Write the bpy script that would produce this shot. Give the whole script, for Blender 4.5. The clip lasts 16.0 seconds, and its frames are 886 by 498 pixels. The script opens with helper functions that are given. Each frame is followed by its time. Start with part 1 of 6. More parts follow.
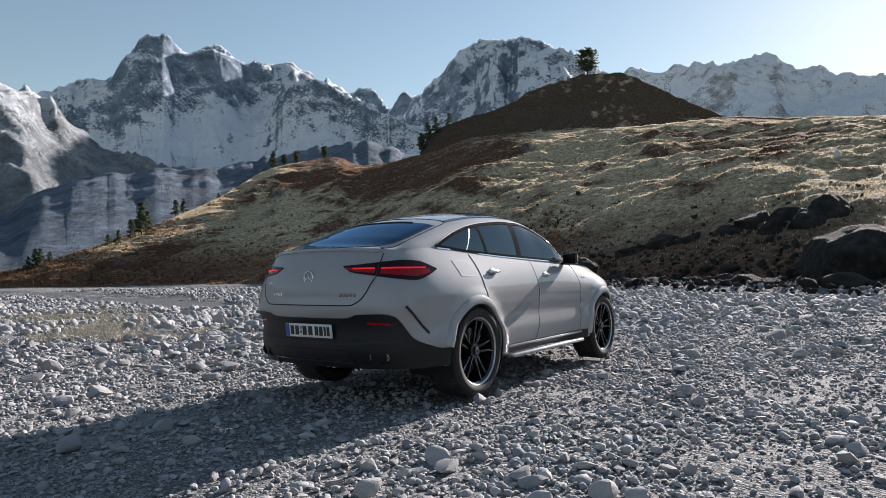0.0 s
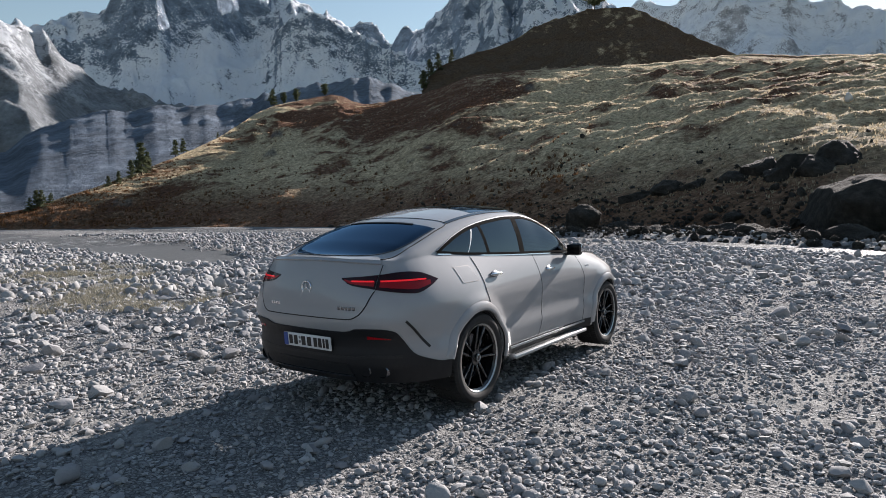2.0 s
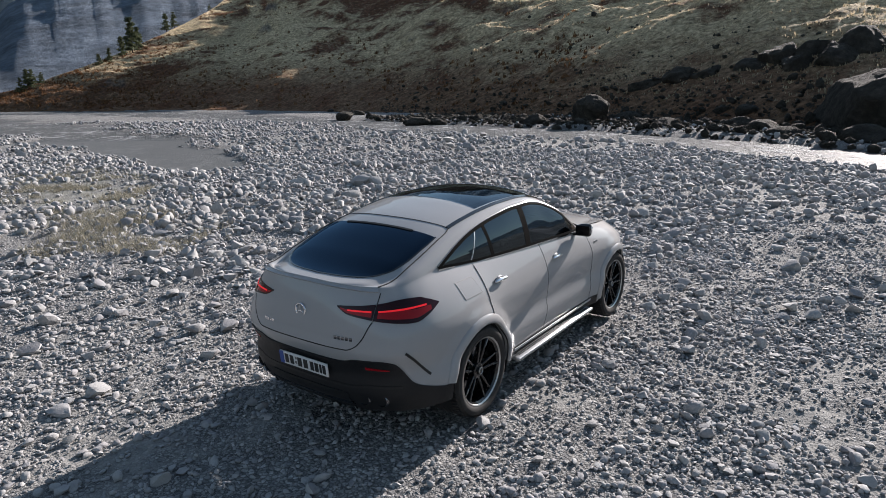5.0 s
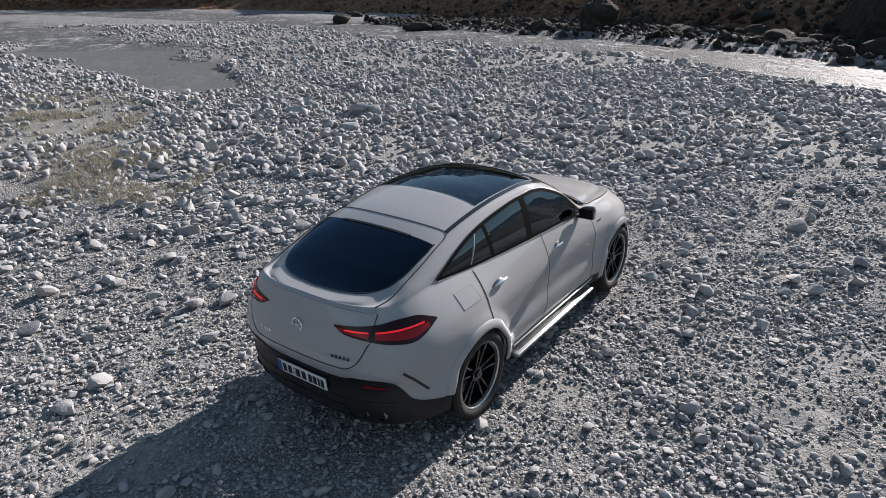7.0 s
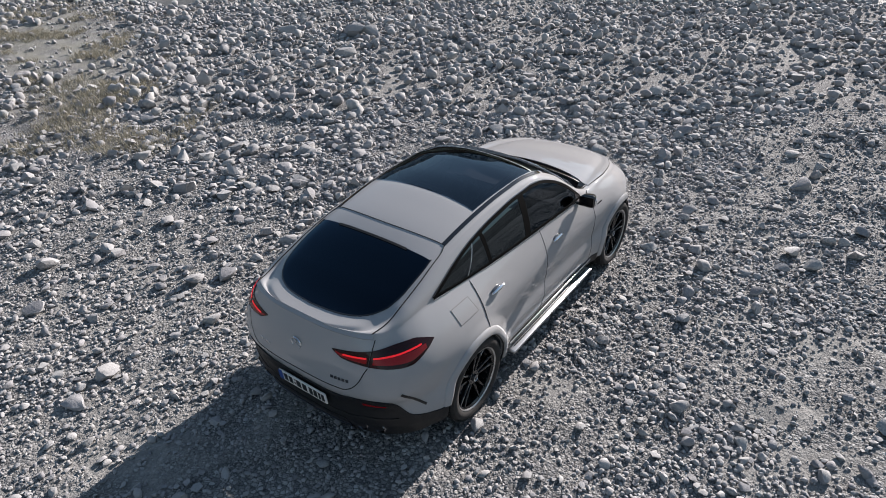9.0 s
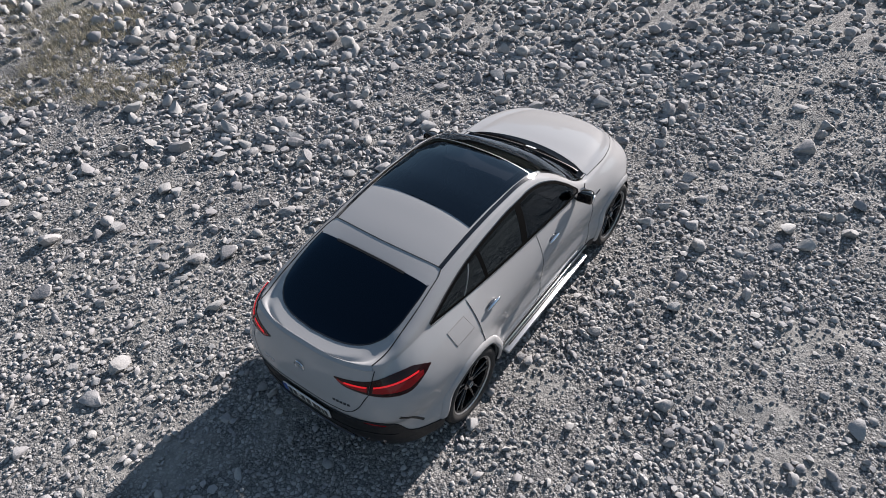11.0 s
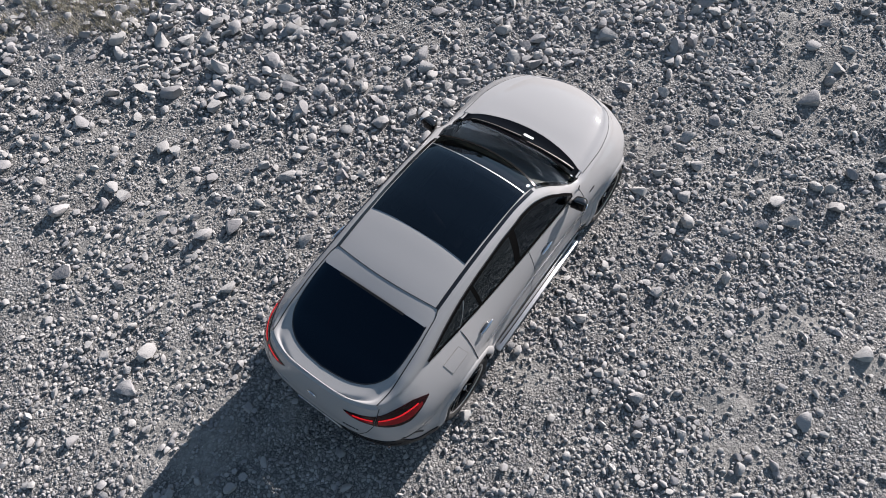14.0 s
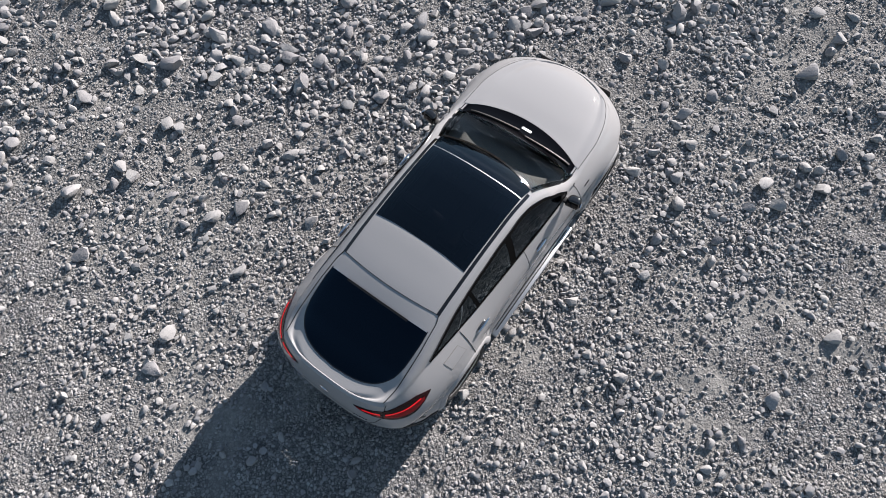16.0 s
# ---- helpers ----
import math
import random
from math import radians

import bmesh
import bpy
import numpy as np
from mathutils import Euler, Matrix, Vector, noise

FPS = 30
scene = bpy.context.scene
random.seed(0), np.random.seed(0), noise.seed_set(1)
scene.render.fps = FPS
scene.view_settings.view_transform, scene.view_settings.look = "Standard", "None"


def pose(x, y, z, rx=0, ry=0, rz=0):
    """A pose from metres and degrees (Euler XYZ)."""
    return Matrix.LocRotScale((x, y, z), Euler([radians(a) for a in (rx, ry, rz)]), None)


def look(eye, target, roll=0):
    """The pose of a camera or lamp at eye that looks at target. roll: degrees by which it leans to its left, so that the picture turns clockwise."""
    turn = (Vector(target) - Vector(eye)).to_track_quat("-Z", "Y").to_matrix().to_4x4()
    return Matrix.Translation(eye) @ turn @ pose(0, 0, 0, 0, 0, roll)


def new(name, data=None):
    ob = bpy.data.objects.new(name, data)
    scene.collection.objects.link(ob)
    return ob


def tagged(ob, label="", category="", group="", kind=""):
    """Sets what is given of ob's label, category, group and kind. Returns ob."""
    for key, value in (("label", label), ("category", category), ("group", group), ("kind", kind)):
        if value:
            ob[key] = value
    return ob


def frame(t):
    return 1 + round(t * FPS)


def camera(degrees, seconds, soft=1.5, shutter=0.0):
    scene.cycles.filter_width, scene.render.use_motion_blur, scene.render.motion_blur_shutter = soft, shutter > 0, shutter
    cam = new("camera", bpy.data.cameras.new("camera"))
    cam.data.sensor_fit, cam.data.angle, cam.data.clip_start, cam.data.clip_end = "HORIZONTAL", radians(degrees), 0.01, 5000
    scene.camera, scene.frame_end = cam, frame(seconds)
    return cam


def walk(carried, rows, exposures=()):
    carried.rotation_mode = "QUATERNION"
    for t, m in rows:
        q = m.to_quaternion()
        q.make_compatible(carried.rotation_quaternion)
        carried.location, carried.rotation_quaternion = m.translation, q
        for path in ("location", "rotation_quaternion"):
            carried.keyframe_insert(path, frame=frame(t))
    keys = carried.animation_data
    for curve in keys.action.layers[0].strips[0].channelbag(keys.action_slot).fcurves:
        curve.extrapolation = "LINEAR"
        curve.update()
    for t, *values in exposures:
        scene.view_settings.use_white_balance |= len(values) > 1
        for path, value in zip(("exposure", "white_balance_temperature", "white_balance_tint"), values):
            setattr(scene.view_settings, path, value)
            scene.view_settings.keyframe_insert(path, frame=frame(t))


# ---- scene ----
cam = camera(69.0, 16.0, soft=0.9)
# seconds, eye x y z, pitch, yaw, lean
PATH = [
    (0.0, 0.008, 0.321, 1.080, 2.131, 0.121, -0.954),
    (0.5, 0.014, 0.343, 1.202, 0.856, 0.190, -0.923),
    (1.0, 0.019, 0.375, 1.339, -0.446, 0.259, -0.894),
    (1.5, 0.022, 0.420, 1.487, -1.810, 0.328, -0.869),
    (2.0, 0.025, 0.475, 1.643, -3.261, 0.397, -0.846),
    (2.5, 0.027, 0.541, 1.806, -4.810, 0.466, -0.827),
    (3.0, 0.030, 0.615, 1.974, -6.464, 0.535, -0.810),
    (3.5, 0.033, 0.697, 2.146, -8.221, 0.604, -0.797),
    (4.0, 0.037, 0.785, 2.320, -10.075, 0.674, -0.787),
    (4.5, 0.041, 0.877, 2.497, -12.018, 0.743, -0.779),
    (5.0, 0.046, 0.973, 2.677, -14.041, 0.812, -0.775),
    (5.5, 0.052, 1.071, 2.860, -16.132, 0.881, -0.774),
    (6.0, 0.059, 1.171, 3.045, -18.284, 0.950, -0.776),
    (6.5, 0.066, 1.274, 3.234, -20.486, 1.019, -0.781),
    (7.0, 0.074, 1.379, 3.426, -22.734, 1.088, -0.789),
    (7.5, 0.083, 1.488, 3.624, -25.021, 1.157, -0.800),
    (8.0, 0.092, 1.600, 3.826, -27.346, 1.226, -0.814),
    (8.5, 0.101, 1.718, 4.034, -29.709, 1.295, -0.831),
    (9.0, 0.110, 1.843, 4.248, -32.110, 1.365, -0.852),
    (9.5, 0.119, 1.977, 4.468, -34.555, 1.434, -0.875),
    (10.0, 0.128, 2.121, 4.694, -37.045, 1.503, -0.901),
    (10.5, 0.136, 2.277, 4.926, -39.584, 1.572, -0.931),
    (11.0, 0.143, 2.445, 5.164, -42.175, 1.641, -0.963),
    (11.5, 0.150, 2.628, 5.406, -44.816, 1.710, -0.999),
    (12.0, 0.155, 2.823, 5.651, -47.503, 1.779, -1.037),
    (12.5, 0.159, 3.031, 5.898, -50.226, 1.848, -1.079),
    (13.0, 0.162, 3.249, 6.144, -52.965, 1.917, -1.123),
    (13.5, 0.163, 3.474, 6.386, -55.693, 1.987, -1.171),
    (14.0, 0.162, 3.699, 6.622, -58.369, 2.056, -1.222),
    (14.5, 0.160, 3.918, 6.848, -60.938, 2.125, -1.276),
    (15.0, 0.157, 4.120, 7.058, -63.327, 2.194, -1.332),
    (15.5, 0.152, 4.292, 7.249, -65.442, 2.263, -1.392),
    (16.0, 0.146, 4.419, 7.413, -67.168, 2.332, -1.455),
]
walk(cam, [(t, pose(x, y, z, 90 + pitch, 0, yaw) @ pose(0, 0, 0, 0, 0, lean)) for t, x, y, z, pitch, yaw, lean in PATH])

# ---- sky and sun ----
SUN_AZ, SUN_EL = 37.8, 22.5
world = bpy.data.worlds.new("sky")
scene.world = world
world.use_nodes = True
wn = world.node_tree.nodes
sky = wn.new("ShaderNodeTexSky")
sky.sky_type = "NISHITA"
sky.sun_disc = False
sky.sun_elevation, sky.sun_rotation = radians(SUN_EL), radians(SUN_AZ)
sky.altitude, sky.air_density, sky.dust_density, sky.ozone_density = 300, 1.25, 0.16, 0.3
wn["Background"].inputs["Strength"].default_value = 0.085
world.node_tree.links.new(sky.outputs["Color"], wn["Background"].inputs["Color"])

sun = new("sun", bpy.data.lights.new("sun", "SUN"))
sun.data.energy, sun.data.angle, sun.data.color = 6.9, radians(0.5), (1.0, 0.915, 0.885)
far = Vector((math.sin(radians(SUN_AZ)) * math.cos(radians(SUN_EL)), math.cos(radians(SUN_AZ)) * math.cos(radians(SUN_EL)), math.sin(radians(SUN_EL))))
sun.matrix_world = look(far * 200, (0, 0, 0))
scene.view_settings.exposure = 0.56


# ---- materials ----
class Mat:
    """A node material: nodes are made with n(), wired by passing sockets as values."""

    def __init__(self, name):
        self.m = bpy.data.materials.new(name)
        self.m.use_nodes = True
        self.t = self.m.node_tree
        self.b = self.t.nodes["Principled BSDF"]
        self.out = self.t.nodes["Material Output"]
        self.pos = None

    def n(self, kind, props=None, **ins):
        node = self.t.nodes.new("ShaderNode" + kind)
        for k, v in (props or {}).items():
            setattr(node, k, v)
        for k, v in ins.items():
            self.put(node, k, v)
        return node

    def put(self, node, key, v):
        if key.startswith("i") and key[1:].isdigit():
            sock = node.inputs[int(key[1:])]
        else:
            sock = node.inputs[key.replace("_", " ")]
        if isinstance(v, bpy.types.NodeSocket):
            self.t.links.new(v, sock)
        elif isinstance(v, (tuple, list)) and len(v) == 3 and sock.type == "RGBA":
            sock.default_value = (*v, 1)
        else:
            sock.default_value = v

    def set(self, **ins):
        for k, v in ins.items():
            self.put(self.b, k, v)
        return self

    def where(self):
        if self.pos is None:
            self.pos = self.n("NewGeometry").outputs["Position"]
        return self.pos

    def local(self):
        return self.n("TexCoord").outputs["Object"]

    def noise(self, scale, detail=4, rough=0.55, vec=None):
        return self.n("TexNoise", Vector=vec or self.where(), Scale=scale, Detail=detail, Roughness=rough).outputs["Fac"]

    def voronoi(self, scale, feature="F1", vec=None):
        return self.n("TexVoronoi", {"feature": feature}, Vector=vec or self.where(), Scale=scale)

    def ramp(self, fac, *stops):
        node = self.n("ValToRGB", Fac=fac)
        el = node.color_ramp.elements
        while len(el) < len(stops):
            el.new(0.5)
        for e, (p, c) in zip(el, stops):
            e.position = p
            e.color = (*c, 1) if isinstance(c, tuple) else (c, c, c, 1)
        return node.outputs["Color"]

    def mix(self, fac, a, b, blend="MIX"):
        node = self.n("MixRGB", {"blend_type": blend}, Fac=fac, Color1=a, Color2=b)
        return node.outputs["Color"]

    def math(self, op, a, b=0.0, clamp=False):
        node = self.n("Math", {"operation": op, "use_clamp": clamp})
        self.put(node, "i0", a)
        self.put(node, "i1", b)
        return node.outputs["Value"]

    def range(self, v, a, b, c=0.0, d=1.0):
        node = self.n("MapRange", Value=v, From_Min=a, From_Max=b, To_Min=c, To_Max=d)
        return node.outputs["Result"]

    def bump(self, height, strength=0.5, dist=0.02, normal=None):
        node = self.n("Bump", Strength=strength, Distance=dist, Height=height)
        if normal:
            self.put(node, "Normal", normal)
        return node.outputs["Normal"]

    def axis(self, k, vec=None):
        return self.n("SeparateXYZ", Vector=vec or self.where()).outputs[k]


def plain(name, colour, rough=0.5, metal=0.0, coat=0.0, spec=0.5):
    m = Mat(name)
    v = m.noise(35.0, 3, vec=m.local())
    c = m.mix(m.range(v, 0.3, 0.7, 0.0, 0.18), colour, tuple(k * 0.75 for k in colour))
    m.set(Base_Color=c, Roughness=m.range(v, 0.3, 0.7, rough * 0.9, min(1.0, rough * 1.12)), Metallic=metal, Coat_Weight=coat, Specular_IOR_Level=spec)
    m.b.inputs["Coat Roughness"].default_value = 0.03
    return m.m


def make_gravel():
    m = Mat("gravel")
    warp = m.n("VectorMath", {"operation": "ADD"}, i0=m.where(), i1=m.n("VectorMath", {"operation": "SCALE"}, i0=m.n("TexNoise", Vector=m.where(), Scale=22.0, Detail=2).outputs["Color"], Scale=0.03).outputs[0]).outputs[0]
    fine = m.voronoi(62.0, vec=warp)
    mid = m.voronoi(26.0, vec=warp)
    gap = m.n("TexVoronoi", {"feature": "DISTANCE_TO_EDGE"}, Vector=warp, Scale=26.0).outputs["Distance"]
    big = m.noise(0.45, 5)
    grain = m.noise(190.0, 3, 0.7)
    tone = m.n("SeparateColor", Color=mid.outputs["Color"]).outputs[0]
    tone2 = m.n("SeparateColor", Color=fine.outputs["Color"]).outputs[1]
    base = m.ramp(tone, (0.0, (0.159, 0.161, 0.170)), (0.45, (0.298, 0.298, 0.298)), (0.8, (0.454, 0.445, 0.429)), (1.0, (0.628, 0.628, 0.618)))
    fineb = m.ramp(tone2, (0.0, (0.135, 0.135, 0.137)), (0.6, (0.313, 0.307, 0.298)), (1.0, (0.563, 0.547, 0.525)))
    pick = m.range(m.noise(3.2, 4), 0.46, 0.54)
    base = m.mix(pick, base, fineb)
    # shade in the crevices between pebble cells, put into the colour
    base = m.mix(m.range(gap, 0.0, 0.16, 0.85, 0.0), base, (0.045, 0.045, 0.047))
    base = m.mix(m.range(grain, 0.4, 0.7, 0.0, 0.4), base, (0.372, 0.366, 0.347))
    base = m.mix(1.0, base, (0.80, 0.80, 0.80), "MULTIPLY")
    silt = m.range(m.math("ADD", big, m.math("MULTIPLY", m.noise(2.3, 5), 0.35)), 0.70, 0.80, 0.0, 0.75)
    for px, py, ax, ay in ((3.05, 5.95, 0.40, 0.20), (3.9, 6.9, 0.55, 0.16), (4.7, 6.35, 0.5, 0.15), (3.6, 11.2, 0.6, 0.2)):
        e = m.math("ADD", m.math("POWER", m.math("DIVIDE", m.math("SUBTRACT", m.axis("X", warp), px), ax), 2.0), m.math("POWER", m.math("DIVIDE", m.math("SUBTRACT", m.axis("Y", warp), py), ay), 2.0))
        silt = m.math("MAXIMUM", silt, m.range(m.math("ADD", e, m.math("MULTIPLY", m.noise(6.0, 4), 0.9)), 0.9, 1.5, 0.9, 0.0))
    base = m.mix(silt, base, m.ramp(m.noise(14.0, 5, 0.65), (0.35, (0.20, 0.196, 0.187)), (0.65, (0.31, 0.302, 0.284))))
    x, y = m.axis("X"), m.axis("Y")
    along = m.math("ADD", m.math("MULTIPLY", m.math("ADD", x, 10.5), -0.11), m.math("MULTIPLY", m.math("SUBTRACT", y, 19.0), 0.15))
    across = m.math("ADD", m.math("MULTIPLY", m.math("ADD", x, 10.5), 0.42), m.math("MULTIPLY", m.math("SUBTRACT", y, 19.0), 0.31))
    patch = m.math("ADD", m.math("POWER", along, 2.0), m.math("POWER", across, 2.0))
    grass = m.math("MULTIPLY", m.range(patch, 0.3, 1.3, 1.0, 0.0), m.range(m.noise(1.3, 5), 0.38, 0.6), True)
    base = m.mix(m.math("MULTIPLY", grass, 0.5), base, (0.27, 0.267, 0.215))
    wet = m.range(m.axis("Z"), -0.20, -0.12, 0.55, 0.0)
    base = m.mix(wet, base, (0.099, 0.099, 0.099))
    h = m.math("ADD", m.math("MULTIPLY", m.range(mid.outputs["Distance"], 0.0, 0.75, 1.0, 0.0), 1.0), m.math("MULTIPLY", m.range(fine.outputs["Distance"], 0.0, 0.75, 1.0, 0.0), 0.5))
    h = m.math("MULTIPLY", h, m.math("SUBTRACT", 1.0, m.math("MULTIPLY", silt, 0.85)))
    h = m.math("ADD", h, m.math("MULTIPLY", grain, 0.25))
    h = m.math("ADD", h, m.math("MULTIPLY", m.noise(9.0, 5, 0.65), 1.2))
    m.set(Base_Color=base, Roughness=0.9, Specular_IOR_Level=0.15, Normal=m.bump(h, 0.7, 0.03))
    return m.m


def make_stone(name, tint=1.0):
    m = Mat(name)
    rnd = m.n("NewGeometry").outputs["Random Per Island"]
    rnd2 = m.n("ObjectInfo").outputs["Random"]
    rnd = m.math("FRACT", m.math("ADD", rnd, rnd2))
    base = m.ramp(rnd, *((q, (c * tint, c * 0.985 * tint, c * k * tint)) for q, c, k in ((0.0, 0.22, 1.02), (0.25, 0.29, 1.0), (0.5, 0.325, 0.975), (0.75, 0.36, 0.96), (0.9, 0.3, 1.0), (1.0, 0.42, 0.96))))
    g = m.noise(70.0, 5, 0.65)
    base = m.mix(m.range(g, 0.45, 0.75, 0.0, 0.25), base, (0.16, 0.16, 0.165))
    base = m.mix(m.range(m.noise(16.0, 3), 0.5, 0.75, 0.0, 0.4), base, (0.36, 0.352, 0.337))
    h = m.math("ADD", g, m.math("MULTIPLY", m.noise(24.0, 4, 0.6), 1.5))
    m.set(Base_Color=base, Roughness=m.range(g, 0.3, 0.7, 0.75, 0.95), Specular_IOR_Level=0.2, Normal=m.bump(h, 0.4, 0.012))
    return m.m


def make_boulder():
    m = Mat("boulder_rock")
    g = m.noise(1.6, 8, 0.65)
    f = m.noise(9.0, 6, 0.7)
    base = m.ramp(g, (0.3, (0.035, 0.031, 0.027)), (0.52, (0.075, 0.067, 0.057)), (0.72, (0.14, 0.127, 0.108)))
    base = m.mix(m.range(f, 0.5, 0.7, 0.0, 0.5), base, (0.07, 0.075, 0.05))
    m.set(Base_Color=base, Roughness=0.9, Specular_IOR_Level=0.12, Normal=m.bump(m.math("ADD", m.math("MULTIPLY", g, 2.5), m.math("ADD", f, m.math("MULTIPLY", m.noise(28.0, 5, 0.7), 0.4))), 1.0, 0.3))
    return m.m


def make_water():
    m = Mat("glacial_water")
    pos = m.n("Mapping", Vector=m.where(), Rotation=(0, 0, radians(-50)), Scale=(1.0, 0.45, 1.0)).outputs["Vector"]
    w = m.noise(2.6, 6, 0.62, pos)
    f = m.noise(11.0, 4, 0.6, pos)
    foam = m.range(m.math("ADD", w, m.math("MULTIPLY", m.noise(0.25, 3), 0.5)), 0.80, 0.90)
    still = m.math("MAXIMUM", m.range(m.axis("Y"), 40.0, 44.0, 0.12, 1.0), m.range(m.axis("X"), -4.0, 2.0, 0.12, 1.0))
    foam = m.math("MULTIPLY", foam, still)
    base = m.mix(foam, (0.12, 0.124, 0.124), (0.42, 0.425, 0.43))
    h = m.math("MULTIPLY", m.math("ADD", w, m.math("MULTIPLY", f, 0.35)), still)
    m.set(Base_Color=base, Roughness=m.range(foam, 0.0, 1.0, 0.5, 0.75), Specular_IOR_Level=0.02, Normal=m.bump(h, 1.0, 0.45))
    return m.m


def make_heath(name="alpine_heath", russet=0.0, warm=1.0, rock=0.8):
    m = Mat(name)
    z = m.axis("Z")
    nz = m.axis("Z", m.n("NewGeometry").outputs["Normal"])
    big = m.noise(0.03, 4, 0.55)
    mid = m.noise(0.22, 6, 0.62)
    fine = m.noise(1.9, 6, 0.7)
    tuss = m.voronoi(1.3, "SMOOTH_F1")
    grass = m.ramp(fine, (0.34, (0.15, 0.117, 0.072)), (0.5, (0.42, 0.335, 0.21)), (0.64, (0.72, 0.585, 0.38)))
    heath = m.ramp(fine, (0.35, (0.05, 0.02 + 0.012 / warm, 0.01 + 0.01 / warm)), (0.55, (0.11 * warm, 0.062, 0.037)), (0.75, (0.21 * warm, 0.125, 0.075)))
    sel = m.math("ADD", m.math("MULTIPLY", big, 0.5), m.math("MULTIPLY", mid, 0.5))
    # the russet belt in the middle of the slope
    bearing = m.math("ARCTAN2", m.axis("X"), m.axis("Y"))
    belt = m.math("MULTIPLY", m.range(bearing, -0.30, -0.12), m.range(bearing, 0.04, 0.16, 1.0, 0.0))
    sel = m.math("ADD", sel, m.math("MULTIPLY", belt, m.range(z, 10.0, 24.0, 0.0, 0.15)))
    base = m.mix(m.range(m.math("ADD", sel, russet), 0.50, 0.58), grass, heath)
    low = m.range(m.math("ADD", z, m.math("MULTIPLY", m.math("SUBTRACT", mid, 0.5), 12.0)), 3.0, 8.0, 0.9, 0.0)
    base = m.mix(low, base, heath)
    scree = m.range(m.math("SUBTRACT", nz, m.math("MULTIPLY", m.math("SUBTRACT", mid, 0.5), 0.5)), 0.55, 0.70, rock, 0.0)
    base = m.mix(scree, base, m.ramp(fine, (0.3, (0.05, 0.048, 0.045)), (0.7, (0.2, 0.19, 0.175))))
    h = m.math("ADD", m.math("MULTIPLY", mid, 2.0), m.math("ADD", m.math("MULTIPLY", fine, 1.2), m.range(tuss.outputs["Distance"], 0.0, 0.8, 0.9, 0.0)))
    m.set(Base_Color=base, Roughness=0.95, Specular_IOR_Level=0.1, Normal=m.bump(h, 1.0, 0.22), Sheen_Weight=0.8, Sheen_Roughness=0.45, Sheen_Tint=base)
    return m.m


def make_mountain(name, snow_line, snow_full, haze_lift=1.0, grass_to=0.0, steep_at=0.62, tint=(0.97, 0.99, 1.05), cliffs=0):
    """Rock and snow by height and steepness. Distance haze is put into the paler, bluer rock colour."""
    m = Mat(name)
    z = m.axis("Z")
    nz = m.axis("Z", m.n("NewGeometry").outputs["Normal"])
    big = m.noise(0.004, 6, 0.6)
    mid = m.noise(0.02, 7, 0.68)
    tiny = m.noise(0.14, 8, 0.8)
    rock = m.ramp(m.math("ADD", m.math("MULTIPLY", mid, 0.6), m.math("MULTIPLY", tiny, 0.4)), *((q, tuple(c * haze_lift * k for k in tint)) for q, c in ((0.38, 0.13), (0.52, 0.30), (0.66, 0.5))))
    # low ground, lightened to stand for the haze over it
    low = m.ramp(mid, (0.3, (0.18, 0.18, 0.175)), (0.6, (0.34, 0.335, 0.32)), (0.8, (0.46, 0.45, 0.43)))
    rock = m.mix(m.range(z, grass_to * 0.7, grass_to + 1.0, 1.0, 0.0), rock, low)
    zz = m.math("ADD", z, m.math("MULTIPLY", m.math("SUBTRACT", big, 0.5), (snow_full - snow_line) * 1.6))
    rough = m.math("ADD", m.math("MULTIPLY", m.math("SUBTRACT", mid, 0.5), 1.0), m.math("MULTIPLY", m.math("SUBTRACT", tiny, 0.5), 1.5))
    steep = m.math("ADD", nz, rough)
    if cliffs:
        steep = m.math("SUBTRACT", steep, m.range(zz, cliffs, cliffs * 1.5, 0.0, 0.15))
    cover = m.math("MULTIPLY", m.range(zz, snow_line, snow_full), m.range(steep, steep_at, steep_at + 0.06))
    base = m.mix(cover, rock, (0.83, 0.86, 0.9))
    m.set(Base_Color=base, Roughness=0.9, Specular_IOR_Level=0.1, Normal=m.bump(m.math("ADD", m.math("MULTIPLY", big, 3.0), m.math("ADD", mid, m.math("MULTIPLY", tiny, 0.5))), 1.0, 16.0))
    return m.m


def make_foliage(name, a, b, thin=0.0):
    m = Mat(name)
    rnd = m.n("NewGeometry").outputs["Random Per Island"]
    base = m.mix(rnd, a, b)
    m.set(Base_Color=base, Roughness=0.8, Specular_IOR_Level=0.2)
    if thin:
        mix = m.n("MixShader", Fac=thin)
        m.put(mix, "i1", m.b.outputs[0])
        m.put(mix, "i2", m.n("BsdfTranslucent", Color=base).outputs[0])
        m.t.links.new(mix.outputs[0], m.out.inputs["Surface"])
    return m.m


GRAVEL, STONE, BOULDER, WATER, HEATH = make_gravel(), make_stone("river_stone", 1.06), make_boulder(), make_water(), make_heath("alpine_heath", 0.0, 1.12)
DARKHEATH = make_heath("dark_heath", 0.1, 0.85, 0.2)
NEEDLES = make_foliage("conifer_needles", (0.055, 0.07, 0.04), (0.14, 0.155, 0.085), 0.35)
DRYGRASS = make_foliage("dry_grass", (0.22, 0.205, 0.16), (0.36, 0.335, 0.26), 0.3)
TUSSOCK = make_foliage("tussock_grass", (0.3, 0.24, 0.15), (0.54, 0.45, 0.31), 0.5)
RUSSET = make_foliage("russet_shrub", (0.09, 0.045, 0.022), (0.22, 0.115, 0.055), 0.35)
BARK = plain("bark", (0.07, 0.05, 0.035), 0.9)


